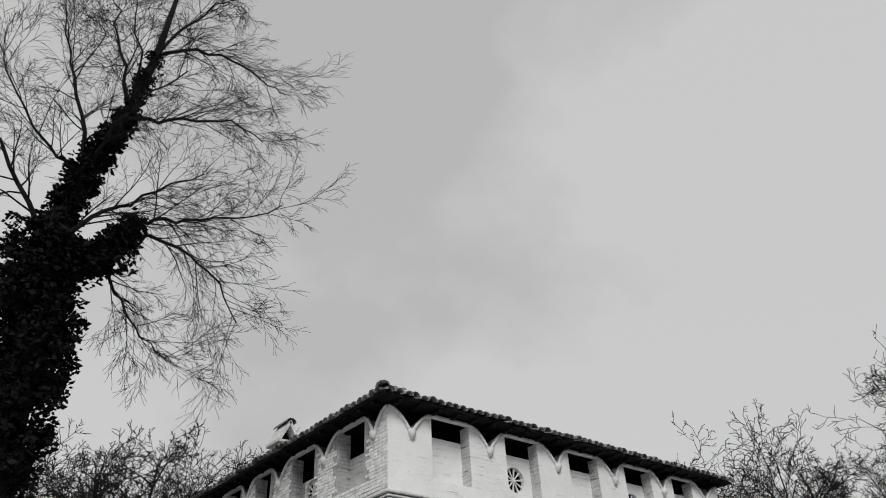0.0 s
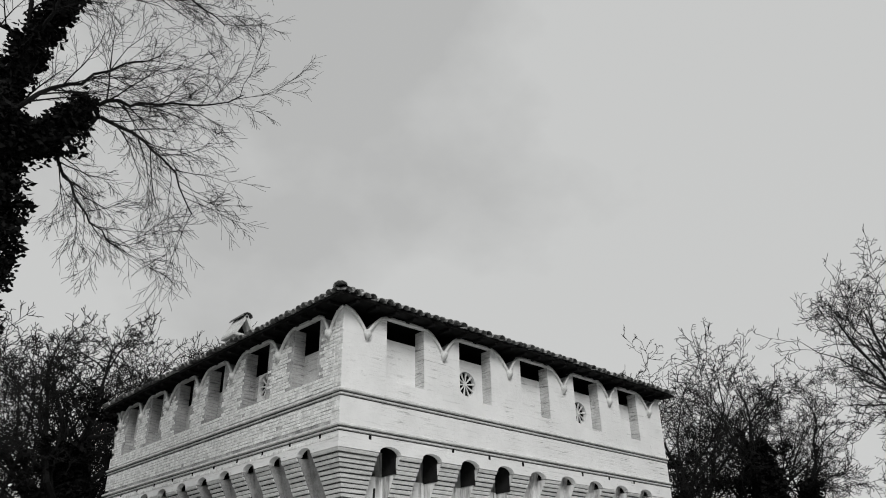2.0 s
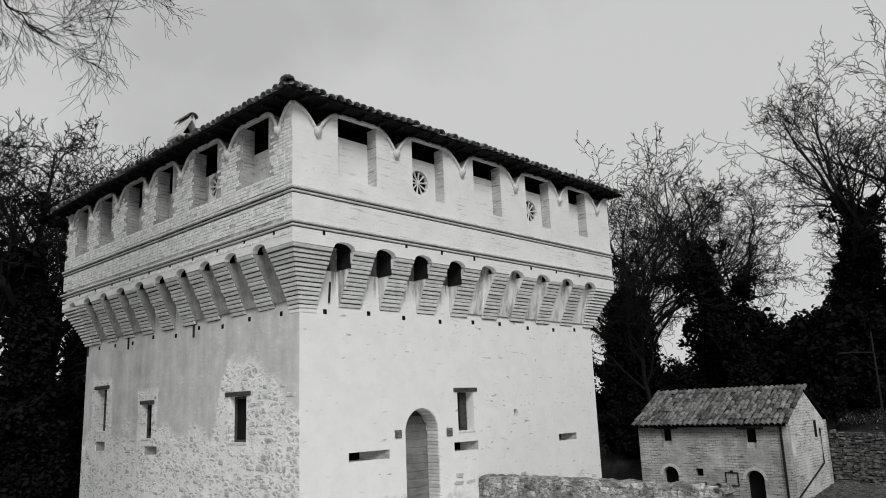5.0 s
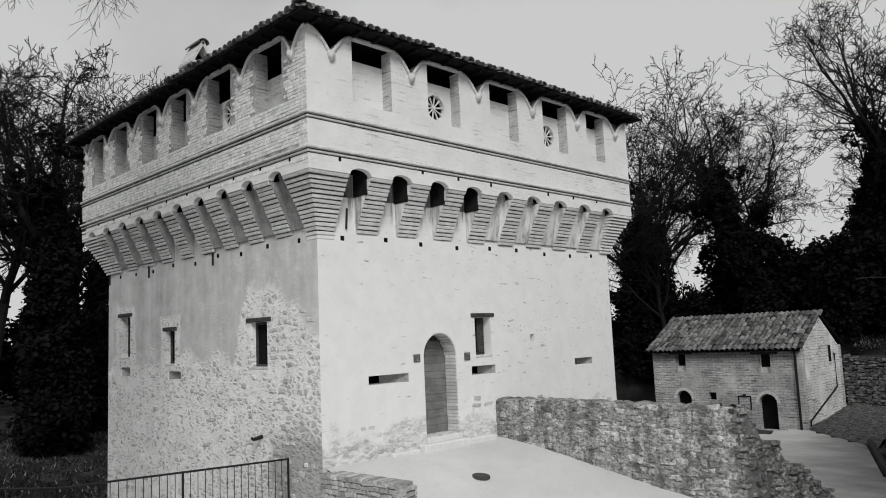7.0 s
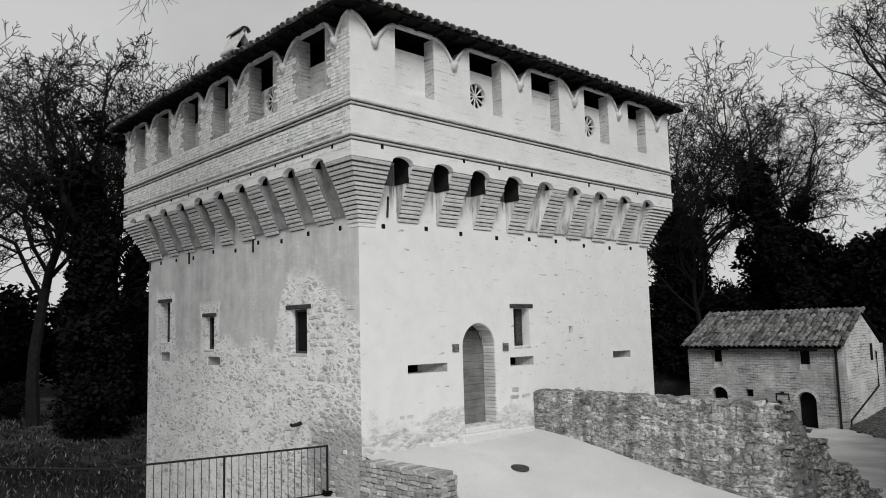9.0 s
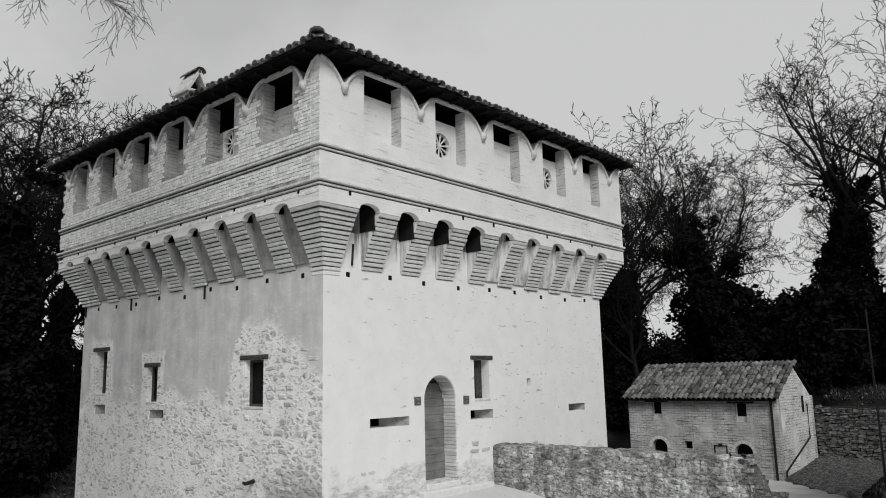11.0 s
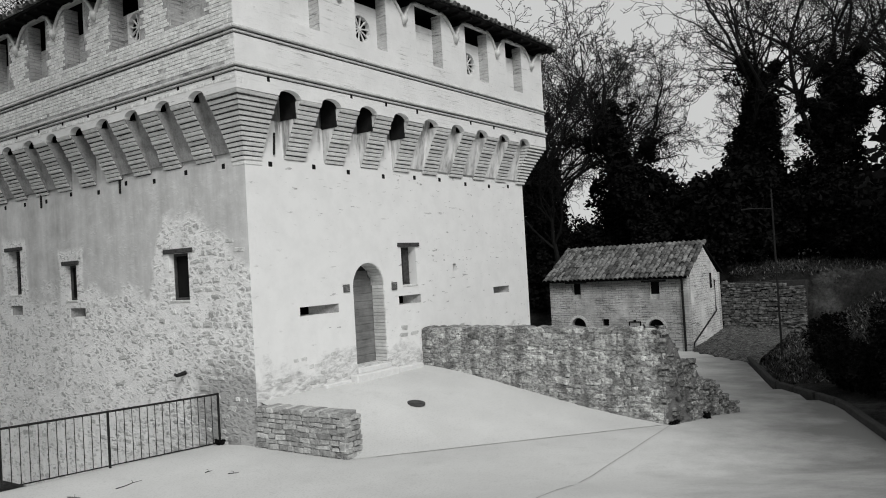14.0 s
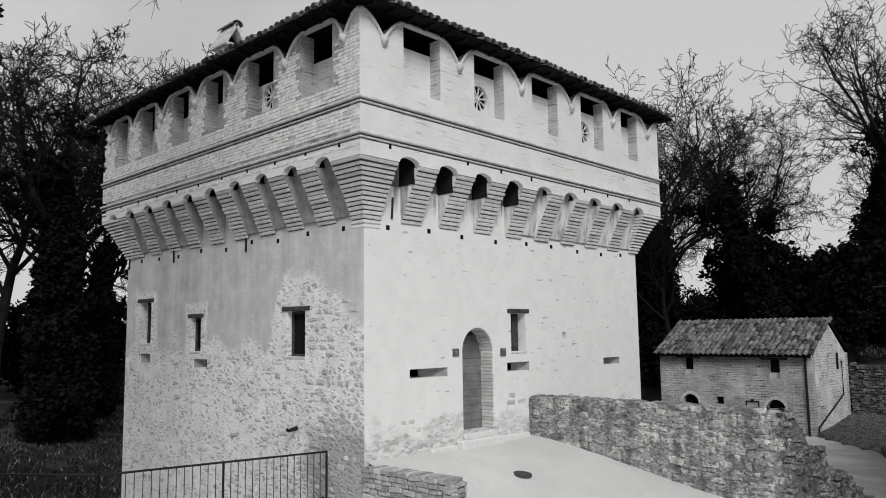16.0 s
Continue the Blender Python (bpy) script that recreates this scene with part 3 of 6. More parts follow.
def arch_door():
    """Round-headed doorway with brick reveal and a planked leaf."""
    u0, u1, v0, v1 = DOOR
    c, r = (u0 + u1) / 2, (u1 - u0) / 2
    spring = v1 - r
    bm = bmesh.new()
    for side in (-1, 1):
        arc = [(c + side * r * math.cos(a), spring + r * math.sin(a)) for a in [math.pi / 2 * i / 10 for i in range(11)]]
        prism(bm, arc + [(c + side * r, v1 + 0.001)], on_right(P + 0.001), 0.5)
    part("arch_head", finish(bm), M_right, tower, "round head of the doorway")
    frame_ob = empty("door", "", "", at=(0, 0, 0))
    frame_ob.parent = tower
    tagged(frame_ob, "weathered grey plank door under a round arch")
    # leaf of horizontal boards cut to the arch
    n = 13
    h = (v1 - v0) / n
    rnd = random.Random(3)
    for i in range(n):
        z0, z1 = v0 + i * h + 0.0015, v0 + (i + 1) * h - 0.0015
        half = r if z1 < spring else math.sqrt(max(0.004, r * r - (z1 - spring) ** 2))
        d = rnd.uniform(-0.006, 0.006)
        bm = boxes(((c - half, P + 0.36 + d, z0), (c + half, P + 0.41 + d, z1)), bevel=0.004)
        part("plank", bm, M_door, frame_ob)
    part("backing", boxes(((u0, P + 0.412, v0), (u1, P + 0.47, v1))), M_wood, frame_ob)
    # brick voussoirs and jamb bricks facing the reveal
    bm = bmesh.new()
    box(bm, (-0.012, -0.165, -0.032), (0.012, 0.165, 0.032), 0.005)
    me = mesh_of("reveal_brick", bm, M_lowbrick_pale)
    z = v0 + 0.045
    while z < spring - 0.03:
        piece("reveal_brick", me, tower, pose(u1 - 0.006, P + 0.182, z))
        z += 0.075
    k = 0
    while k < 20:
        a = math.pi * (k + 0.5) / 20
        piece("reveal_brick", me, tower, pose(c + (r - 0.006) * math.cos(a), P + 0.182, spring + (r - 0.006) * math.sin(a), 0, -math.degrees(a), 0))
        k += 1


def door_material():
    k = Mat("grey_door_planks", 0.85, 0.2)
    grain = k.noise(1.0, 6, 0.7, k.mapping((3, 3, 42)))
    patch = k.noise(2.4, 5)
    c = k.mix(0.5, k.ramp(grain, [(0.3, 0.09), (0.7, 0.27)]), k.ramp(patch, [(0.35, 0.10), (0.65, 0.30)]))
    c = k.mix(1.0, c, k.ramp(k.random(), [(0.0, 0.75), (1.0, 1.0)]), "MULTIPLY")
    k.bump(grain, 0.5, 0.006)
    return k.done(c)


M_door = door_material()
M_lowbrick_pale = plain_material("reveal_brick", 0.54, 0.80, 7, 0.9, 0.5, 0.15, 0.006, 0.25)
arch_door()


def small_window(place, u0, u1, v0, v1, lintel, depth=0.3, shutter=False):
    w = empty("window", "", "", at=(0, 0, 0))
    w.parent = tower
    tagged(w, "small deep window under a wooden lintel")

    def slab(a0, a1, b0, b1, c0, c1, bevel=0.0):
        p, q = place(a0, b0, c0), place(a1, b1, c1)
        lo = [min(p[i], q[i]) for i in range(3)]
        hi = [max(p[i], q[i]) for i in range(3)]
        return boxes((lo, hi), bevel=bevel)

    part("lintel", slab(u0 - lintel, u1 + lintel, v1 + 0.004, v1 + 0.095, -0.035, 0.3, 0.012), M_wood, w, "dark weathered wooden lintel")
    part("pane", slab(u0, u1, v0, v1, depth + 0.05, depth + 0.07), M_dark, w, "dark window opening")
    t = 0.05
    part("casing", slab(u0, u0 + t, v0, v1, depth, depth + 0.045, 0.005), M_wood, w)
    part("casing", slab(u1 - t, u1, v0, v1, depth, depth + 0.045, 0.005), M_wood, w)
    part("casing", slab(u0 + t, u1 - t, v0, v0 + t, depth, depth + 0.045, 0.005), M_wood, w)
    part("casing", slab(u0 + t, u1 - t, v1 - t, v1, depth, depth + 0.045, 0.005), M_wood, w)
    if shutter:
        part("shutter", slab((u0 + u1) / 2 + 0.02, u1 - t, v0 + t, v1 - t, depth - 0.03, depth + 0.02, 0.006), M_wood, w, "half-closed dark wooden shutter")
        part("shutter", slab(u0 + t, (u0 + u1) / 2 - 0.1, v0 + t, v1 - t, depth - 0.01, depth + 0.02, 0.006), M_wood, w)
    part("sill", slab(u0 - 0.02, u1 + 0.02, v0 - 0.05, v0 - 0.002, -0.012, depth, 0.008), M_mould, w)
    return w


small_window(on_right(P), *WIN_R, 0.12, 0.22, True)
small_window(on_left(P), *WINS_L[0], 0.16, 0.11)
small_window(on_left(P), *WINS_L[1], 0.12, 0.12)
small_window(on_left(P), *WINS_L[2], 0.14, 0.20)


# two plaques beside the door
for u0, u1, v0, v1 in ((2.92, 3.10, 1.65, 1.81), (4.46, 4.64, 1.61, 1.78)):
    pl = solid("plaque", boxes(((u0, P - 0.025, v0), (u1, P - 0.001, v1)), bevel=0.004), M_plaque, "small dark slate plaque fixed beside the tower door", "plaque")
    bm = bmesh.new()
    for k in range(5):
        z = v1 - 0.03 - 0.025 * k
        box(bm, (u0 + 0.02, P - 0.028, z - 0.005), (u1 - 0.02 - 0.03 * (k % 2), P - 0.024, z + 0.003))
    part("text_lines", bm, M_mortar, pl)
# threshold
solid("threshold", boxes(((2.98, 0.33, -0.34), (4.32, P - 0.003, -0.05)), ((3.2, 0.47, -0.06), (4.24, P - 0.004, 0.06)), ((4.37, 0.37, -0.34), (5.25, P - 0.003, -0.09)), ((2.2, 0.44, -0.34), (2.94, P - 0.003, -0.12)), bevel=0.02), M_white, "worn stone threshold before the tower door", "step")


def spout():
    """Bent metal gutter lip with a turned-down end."""
    bm = bmesh.new()
    tube(bm, [(P + 0.05, 2.62, 0.30), (P - 0.10, 2.62, 0.27), (P - 0.20, 2.62, 0.26), (P - 0.24, 2.62, 0.29)], [0.045, 0.04, 0.035, 0.03], 8)
    part("spout", bm, M_iron, tower, "short dark metal water spout")


spout()

# tie-rod ends, and near-black blocks as shaded put-log holes below the corbels
bm0 = bmesh.new()
box(bm0, (-0.016, -0.02, -0.21), (0.016, 0.02, 0.21), 0.005)
me_tie = mesh_of("tie_bar", bm0, M_iron)
for u in (1.25, 10.35):
    piece("tie_bar", me_tie, tower, pose(u, P - 0.022, 4.55, 0, 4, 0))
for u, z in ((1.35, 4.62), (4.55, 4.2), (7.9, 4.2), (10.9, 4.2)):
    piece("tie_bar", me_tie, tower, pose(P - 0.022, min(u, S1 - 0.1), z, 0, 0, 90))
bm0 = bmesh.new()
box(bm0, (-0.05, -0.012, -0.05), (0.05, 0.012, 0.05), 0.01)
me_hole = mesh_of("putlog_hole", bm0, M_dark)
for i in range(9):
    u = 1.15 + i * 1.08
    piece("putlog_hole", me_hole, tower, pose(u + 0.05 * math.sin(i * 2.1), P + 0.004, 4.16 + 0.03 * math.sin(i * 1.7)))
    piece("putlog_hole", me_hole, tower, pose(P + 0.004, u + 0.06 * math.sin(i * 1.3), 4.15 + 0.04 * math.sin(i * 2.7), 0, 0, 90))

# corbels of thirteen stepped courses
N_COURSE = 13
RIGHT_OPEN = [(0.96 + 1.081 * i, 0.96 + 1.081 * i + 0.53) for i in range(9)]
LEFT_OPEN = [(0.89 + 1.03 * i, 0.89 + 1.03 * i + 0.47) for i in range(10)]
Z_SPRING = Z_ARCH - 0.2
CH = (Z_SPRING + 0.06 - Z_CORBEL) / N_COURSE


def reach(k):
    """How far course k stands out from the shaft."""
    t = (k + 1) / N_COURSE
    return 0.03 + (P - 0.03) * (0.78 * t + 0.22 * t * t)


def corbel_row(opens, along_x):
    ends = [o[1] for o in opens]
    starts = [o[0] for o in opens[1:]] + [SIDE - 0.96]
    for a, b in zip(ends, starts):
        if b - a < 0.15:
            continue
        b = min(b, S1 - 0.02) if b > S1 - 0.4 else b
        c = empty("corbel", "")
        c.parent = tower
        mid = (a + b) / 2
        c.matrix_local = pose(mid, P, 0) if along_x else pose(P, mid, 0, 0, 0, 270)
        w = b - a
        key = round(w, 2)
        core = bmesh.new()
        prof = [(0.0, Z_CORBEL), (0.0, Z_SPRING + 0.06)] + [(-max(0.008, reach(k) - 0.045), Z_CORBEL + (k + 0.5) * CH) for k in range(N_COURSE - 1, -1, -1)]
        prism(core, [(p, q) for p, q in prof], lambda p, q, t: Vector((-w / 2 + 0.012 + t, p, q)), w - 0.024)
        part("core", finish(core), M_joint_shade, c)
        cheek = bmesh.new()
        prof = [(0.0, Z_CORBEL + 0.02), (0.0, Z_SPRING + 0.06)] + [(-max(0.012, reach(k) - 0.014), Z_CORBEL + (k + 0.8) * CH) for k in range(N_COURSE - 1, -1, -1)]
        s0 = -w / 2 - 0.016 if along_x else w / 2 + 0.002
        prism(cheek, prof, lambda p, q, t: Vector((s0 + t, p, q)), 0.014)
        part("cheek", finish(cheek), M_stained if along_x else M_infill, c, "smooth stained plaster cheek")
        for k in range(N_COURSE):
            if (k, key) not in COURSES:
                bm = bmesh.new()
                box(bm, (-w / 2, -reach(k), Z_CORBEL + k * CH + 0.011), (w / 2, 0.0, Z_CORBEL + (k + 1) * CH - 0.008), 0.007)
                for v in bm.verts:
                    if v.co.y < -0.02:
                        v.co.y += 0.75 * (Z_CORBEL + (k + 1) * CH - v.co.z) / CH * (reach(k) - reach(k - 1))
                COURSES[k, key] = mesh_of("course", bm, M_course)
            piece("course", COURSES[k, key], c, pose(0.007 * math.sin(mid * 9 + k * 2.3), 0.012 * math.sin(mid * 5 + k * 1.7), 0.004 * math.sin(mid * 31 + k * 5.1), 0, 0, 0.7 * math.sin(k * 3 + mid)))


COURSES = {}
corbel_row(RIGHT_OPEN, True)
corbel_row(LEFT_OPEN, False)
# the near corner: solid stepped block
corner = empty("corbel", "stepped brick corbel under the tower corner")
corner.parent = tower
for k in range(-2, N_COURSE):
    d = P - max(0.014, reach(k))
    bm = bmesh.new()
    box(bm, (d, d, Z_CORBEL + k * CH + 0.011), (0.95, 0.88, Z_CORBEL + (k + 1) * CH - 0.008), 0.006)
    for v in bm.verts:
        lean = 0.75 * (Z_CORBEL + (k + 1) * CH - v.co.z) / CH * max(0.0, reach(k) - reach(k - 1)) if k >= 0 else 0.0
        v.co.x += lean if v.co.x < d + 0.05 else 0.0
        v.co.y += lean if v.co.y < d + 0.05 else 0.0
        v.co += Vector((0.004 * math.sin(k * 3.1), 0.004 * math.sin(k * 4.7), 0.004 * math.sin(k * 2.2 + v.co.x * 4)))
    part("course", bm, M_course, corner)
    if k >= 0:
        d += 0.04
        part("core", boxes(((d, d, Z_CORBEL + k * CH - 0.006), (0.93, 0.86, Z_CORBEL + (k + 1) * CH - 0.0065))), M_joint_shade, corner)
# far ends of the two rows
for lo, hi in (((SIDE - 0.955, 0.0), (SIDE, 0.9)), ((0.0, SIDE - 0.955), (0.9, SIDE))):
    endc = empty("corbel", "")
    endc.parent = tower
    for k in range(N_COURSE):
        d = P - reach(k)
        x0, y0 = (lo[0], d) if lo[1] == 0.0 else (d, lo[1])
        x1, y1 = (hi[0] - d, hi[1]) if lo[1] == 0.0 else (hi[0], hi[1] - d)
        bm = bmesh.new()
        box(bm, (x0, y0, Z_CORBEL + k * CH + 0.008), (x1, y1, Z_CORBEL + (k + 1) * CH - 0.010), 0.006)
        part("course", bm, M_course, endc)
# rear flare, plain
part("rear_flare", boxes(((S1, 0.96, Z_SPRING), (SIDE, SIDE, Z_ARCH)), ((0.96, S1, Z_SPRING), (S1, SIDE, Z_ARCH))), M_brick, tower)


def arcade(place, opens, near, far, blocked, fill):
    """The band above the corbels, with a segmental arch over each opening."""
    cuts = [near] + [v for o in opens for v in o] + [far]
    for i in range(0, len(cuts), 2):
        if cuts[i + 1] - cuts[i] > 0.01:
            bm = prism(bmesh.new(), [(cuts[i], Z_SPRING + 0.065), (cuts[i + 1], Z_SPRING + 0.065), (cuts[i + 1], Z_STR2), (cuts[i], Z_STR2)], place, 0.13)
            part("arcade_pier", finish(bm), M_brick, tower)
    for i, (a, b) in enumerate(opens):
        n = 8
        c, r = (a + b) / 2, (b - a) / 2
        arc = [(c + r * math.cos(math.pi * k / n), Z_SPRING + 0.065 + (Z_ARCH - Z_SPRING - 0.065) * math.sin(math.pi * k / n)) for k in range(n, -1, -1)]
        bm = prism(bmesh.new(), arc + [(b, Z_STR2), (a, Z_STR2)], place, 0.13)
        part("arch", finish(bm), M_brick, tower, "small round arch between corbels")
        if i in blocked:
            bm = bmesh.new()
            prism(bm, [(0.50, Z_CORBEL + 0.1), (0.535, Z_CORBEL + 0.1), (0.44, Z_ARCH + 0.15), (0.20, Z_ARCH + 0.15)], lambda p, q, t: place(a - 0.01 + t, q, p), b - a + 0.02)
            part("infill", finish(bm), fill, tower, "stained plaster closing a murder hole")


M_hole_shade = plain_material("murder_hole_shade", 0.006, 0.02, 6, 0.95, 0.3)
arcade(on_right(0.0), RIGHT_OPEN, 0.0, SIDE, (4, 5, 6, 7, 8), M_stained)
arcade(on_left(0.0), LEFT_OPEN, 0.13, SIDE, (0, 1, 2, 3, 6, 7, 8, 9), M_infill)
# near-black slabs added inside the open murder holes to stand for their shade
for i in range(4):
    b = RIGHT_OPEN[i][1]
    part("hatch_cheek", boxes(((b - 0.03, 0.14, 5.0 - 0.04 * (i % 2)), (b - 0.002, 0.56, Z_STR2 - 0.052))), M_hole_shade, tower, "near-black slab for the shade inside a murder hole")
# ceiling of the machicolation, near-black for the shade up there
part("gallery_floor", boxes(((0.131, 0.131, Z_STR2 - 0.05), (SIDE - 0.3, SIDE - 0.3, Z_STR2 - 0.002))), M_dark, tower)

# upper storey
T = 0.28
R_MER = [(0.0, 1.08, 0.56), (2.10, 3.13, 2.64), (4.13, 5.15, 4.72), (6.17, 7.17, 6.72), (8.20, 9.10, 8.62), (9.95, 11.1, 10.47)]
L_MER = [(0.0, 0.81, 0.45), (1.76, 2.75, 2.30), (3.73, 4.74, 4.28), (5.45, 6.30, 5.92), (7.08, 8.05, 7.62), (8.76, 9.62, 9.25), (10.24, 11.1, 10.66)]
for place, mers, skip in ((on_right(0.0), R_MER, 0.0), (on_left(0.0), L_MER, T)):
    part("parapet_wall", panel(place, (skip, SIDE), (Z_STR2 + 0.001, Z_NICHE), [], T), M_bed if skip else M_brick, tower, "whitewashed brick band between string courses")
    for i, (a, b, n) in enumerate(mers):
        # swallow-tail head: two horns with a notch between
        lo = 7.56
        pts = [(a, Z_NICHE + 0.001), (b, Z_NICHE + 0.001)]
        head = []
        m0, m1 = (n - a), (b - n)
        steps = 8
        for k in range(steps + 1):
            t = k / steps
            head.append((b - m1 * t, lo + (Z_TOP - lo) * (1 - t ** 1.9)))
        for k in range(steps + 1):
            t = 1 - k / steps
            head.append((n - m0 * (1 - t), lo + (Z_TOP - lo) * (1 - t ** 1.9)))
        head = [h for j, h in enumerate(head) if j == 0 or (abs(h[0] - head[j - 1][0]) > 1e-4 or abs(h[1] - head[j - 1][1]) > 1e-4)]
        start = T if (skip and i == 0) else 0.0
        bm = bmesh.new()
        # columns, so that the notched head stays clean
        for (p0, q0), (p1, q1) in zip(head, head[1:]):
            x0, x1 = max(p1, a + start), max(p0, a + start)
            if x1 - x0 < 1e-4:
                continue
            prism(bm, [(x0, Z_NICHE + 0.001), (x1, Z_NICHE + 0.001), (x1, q0), (x0, q1)], place, T)
        bmesh.ops.remove_doubles(bm, verts=bm.verts, dist=0.0005)
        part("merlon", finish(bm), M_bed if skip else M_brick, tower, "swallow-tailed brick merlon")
        # moulding that follows the two horns
        bm = bmesh.new()
        half = len(head) // 2
        for seg in (head[:half + 1], head[half:]):
            tube(bm, [place(p, q + 0.012, -0.022) for p, q in seg], 0.038, 6)
        tube(bm, [place(n, lo + 0.09, -0.03), place(n, lo - 0.01, -0.035), place(n, lo - 0.10, -0.02)], [0.09, 0.08, 0.03], 6)
        part("moulding", finish(bm), M_mould, tower, "curved brick moulding along a merlon head", True)
    for (a0, b0, n0), (a1, b1, n1) in zip(mers, mers[1:]):
        p, q = place(b0 - 0.03, Z_TOP + 0.0, -0.05), place(a1 + 0.03, Z_TOP + 0.05, 0.08)
        part("strip", boxes(([min(p[k], q[k]) for k in range(3)], [max(p[k], q[k]) for k in range(3)]), bevel=0.008), M_mould, tower, "thin moulding across a bay top")

# unpainted brick on the right bay jambs; left ones darkened for recess shade
for place, mers, flip in ((on_right(0.0), R_MER, False), (on_left(0.0), L_MER, True)):
    for a, b, n in mers[1:]:
        p, q = place(a - 0.012, Z_NICHE + 0.002, 0.012), place(a - 0.001, Z_TOP - 0.01, T - 0.001)
        part("jamb", boxes(([min(p[k], q[k]) for k in range(3)], [max(p[k], q[k]) for k in range(3)])), M_jambbrick_shaded if flip else M_jambbrick, tower, "brick jamb of a bay")

ROSE_R, ROSE_L, ROSE_Z, ROSE_RAD = (3.62, 7.70), (3.29,), 7.20, 0.30
rose_holes = lambda cs: [(c - ROSE_RAD, c + ROSE_RAD, ROSE_Z - ROSE_RAD, ROSE_Z + ROSE_RAD) for c in cs]
part("bay_wall", panel(on_right(T), (T, SIDE - T), (Z_STR2 + 0.001, 7.73), rose_holes(ROSE_R), 0.25), M_brick, tower, "recessed brick wall between merlons")
part("bay_wall", panel(on_left(T), (T + 0.25, SIDE - T), (Z_STR2 + 0.001, 7.48), rose_holes(ROSE_L), 0.25), M_brick_shaded, tower, "recessed brick wall between merlons")
part("rear_wall", boxes(((SIDE - T, T, Z_ARCH), (SIDE, SIDE, Z_TOP + 0.04)), ((0.0, SIDE - T, Z_ARCH), (SIDE - T, SIDE, Z_TOP + 0.04))), M_brick, tower, "plain rear brick walls")


def rose_window(place, c):
    w = empty("round_window", "round window with radiating white tracery")
    w.parent = tower
    n = 24
    bm = bmesh.new()
    for i in range(n):
        a0, a1 = 2 * math.pi * i / n, 2 * math.pi * (i + 1) / n

        def rim(a, r):
            return (c + r * math.cos(a), ROSE_Z + r * math.sin(a))

        def sq(a):
            s = (ROSE_RAD + 0.004) / max(abs(math.cos(a)), abs(math.sin(a)))
            return (c + s * math.cos(a), ROSE_Z + s * math.sin(a))
        prism(bm, [rim(a0, ROSE_RAD * 0.93), rim(a1, ROSE_RAD * 0.93), sq(a1), sq(a0)], place, 0.12)
    part("rim", finish(bm), M_brick, w)
    bm = bmesh.new()
    r = bmesh.ops.create_circle(bm, cap_ends=True, segments=24, radius=ROSE_RAD)
    for v in bm.verts:
        v.co = place(c + v.co.x, ROSE_Z + v.co.y, 0.11)
    part("pane", bm, M_dark, w, "dark glass")
    for i in range(10):
        a = 2 * math.pi * (i + 0.25) / 10
        bm = bmesh.new()
        tube(bm, [place(c + r_ * math.cos(a), ROSE_Z + r_ * math.sin(a), 0.06) for r_ in (0.03, 0.16, ROSE_RAD * 0.95)], [0.014, 0.018, 0.03], 5)
        part("spoke", bm, M_white, w)
    bm = bmesh.new()
    tube(bm, [place(c, ROSE_Z, 0.03), place(c, ROSE_Z, 0.1)], 0.045, 10)
    part("hub", bm, M_white, w)


for c in ROSE_R:
    rose_window(on_right(T), c)
for c in ROSE_L:
    rose_window(on_left(T), c)

# string courses
for z in (Z_STR1, Z_STR2):
    for dz, out, h in ((0.0, 0.055, 0.055), (-0.085, 0.03, 0.03)):
        part("string_course", boxes(((-out, -out, z + dz - h / 2), (SIDE + out, -0.001, z + dz + h / 2)), bevel=0.012), M_mould, tower, "moulded brick string course")
        part("string_course", boxes(((-out, 0.0, z + dz - h / 2), (-0.001, SIDE + out, z + dz + h / 2)), bevel=0.012), M_mould, tower, "moulded brick string course")

# dark strips that draw the shadow lines under the string courses
for z in (Z_STR1, Z_STR2):
    for dz in (-0.040, -0.112):
        part("joint", boxes(((-0.006, -0.006, z + dz - 0.006), (SIDE + 0.006, -0.0015, z + dz + 0.006))), M_joint_shade, tower, "thin dark shadow line under a string course")
        part("joint", boxes(((-0.006, 0.0, z + dz - 0.006), (-0.0015, SIDE + 0.006, z + dz + 0.006))), M_joint_shade, tower, "thin dark shadow line under a string course")

# near-black blocks as shaded square drain holes between arcade and string course
bm0 = bmesh.new()
box(bm0, (-0.035, -0.012, -0.05), (0.035, 0.012, 0.05), 0.008)
me_drain = mesh_of("drain_hole", bm0, M_dark)
for i in range(10):
    if i % 4 != 1:
        piece("drain_hole", me_drain, tower, pose(0.66 + 1.081 * i + 0.06, 0.006, 5.58 + 0.02 * math.sin(i)))
    piece("drain_hole", me_drain, tower, pose(0.006, 0.60 + 1.03 * i, 5.60 + 0.015 * math.sin(i * 2), 0, 0, 90))

# roof
OV, Z_EAVE, SLOPE = 0.34, 8.12, 0.30
lo_r, hi_r = -OV, SIDE + OV
mid_r = SIDE / 2
apex_z = Z_EAVE + 0.06 + SLOPE * (mid_r + OV)
bm = bmesh.new()
cs = [(lo_r, lo_r), (hi_r, lo_r), (hi_r, hi_r), (lo_r, hi_r)]
b0 = [bm.verts.new((x, y, Z_EAVE + 0.0)) for x, y in cs]
b1 = [bm.verts.new((x, y, Z_EAVE + 0.06)) for x, y in cs]
top = bm.verts.new((mid_r, mid_r, apex_z))
bm.faces.new(b0[::-1])
for i in range(4):
    j = (i + 1) % 4
    bm.faces.new((b0[i], b0[j], b1[j], b1[i]))
    bm.faces.new((b1[i], b1[j], top))
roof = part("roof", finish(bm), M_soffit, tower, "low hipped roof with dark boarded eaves")
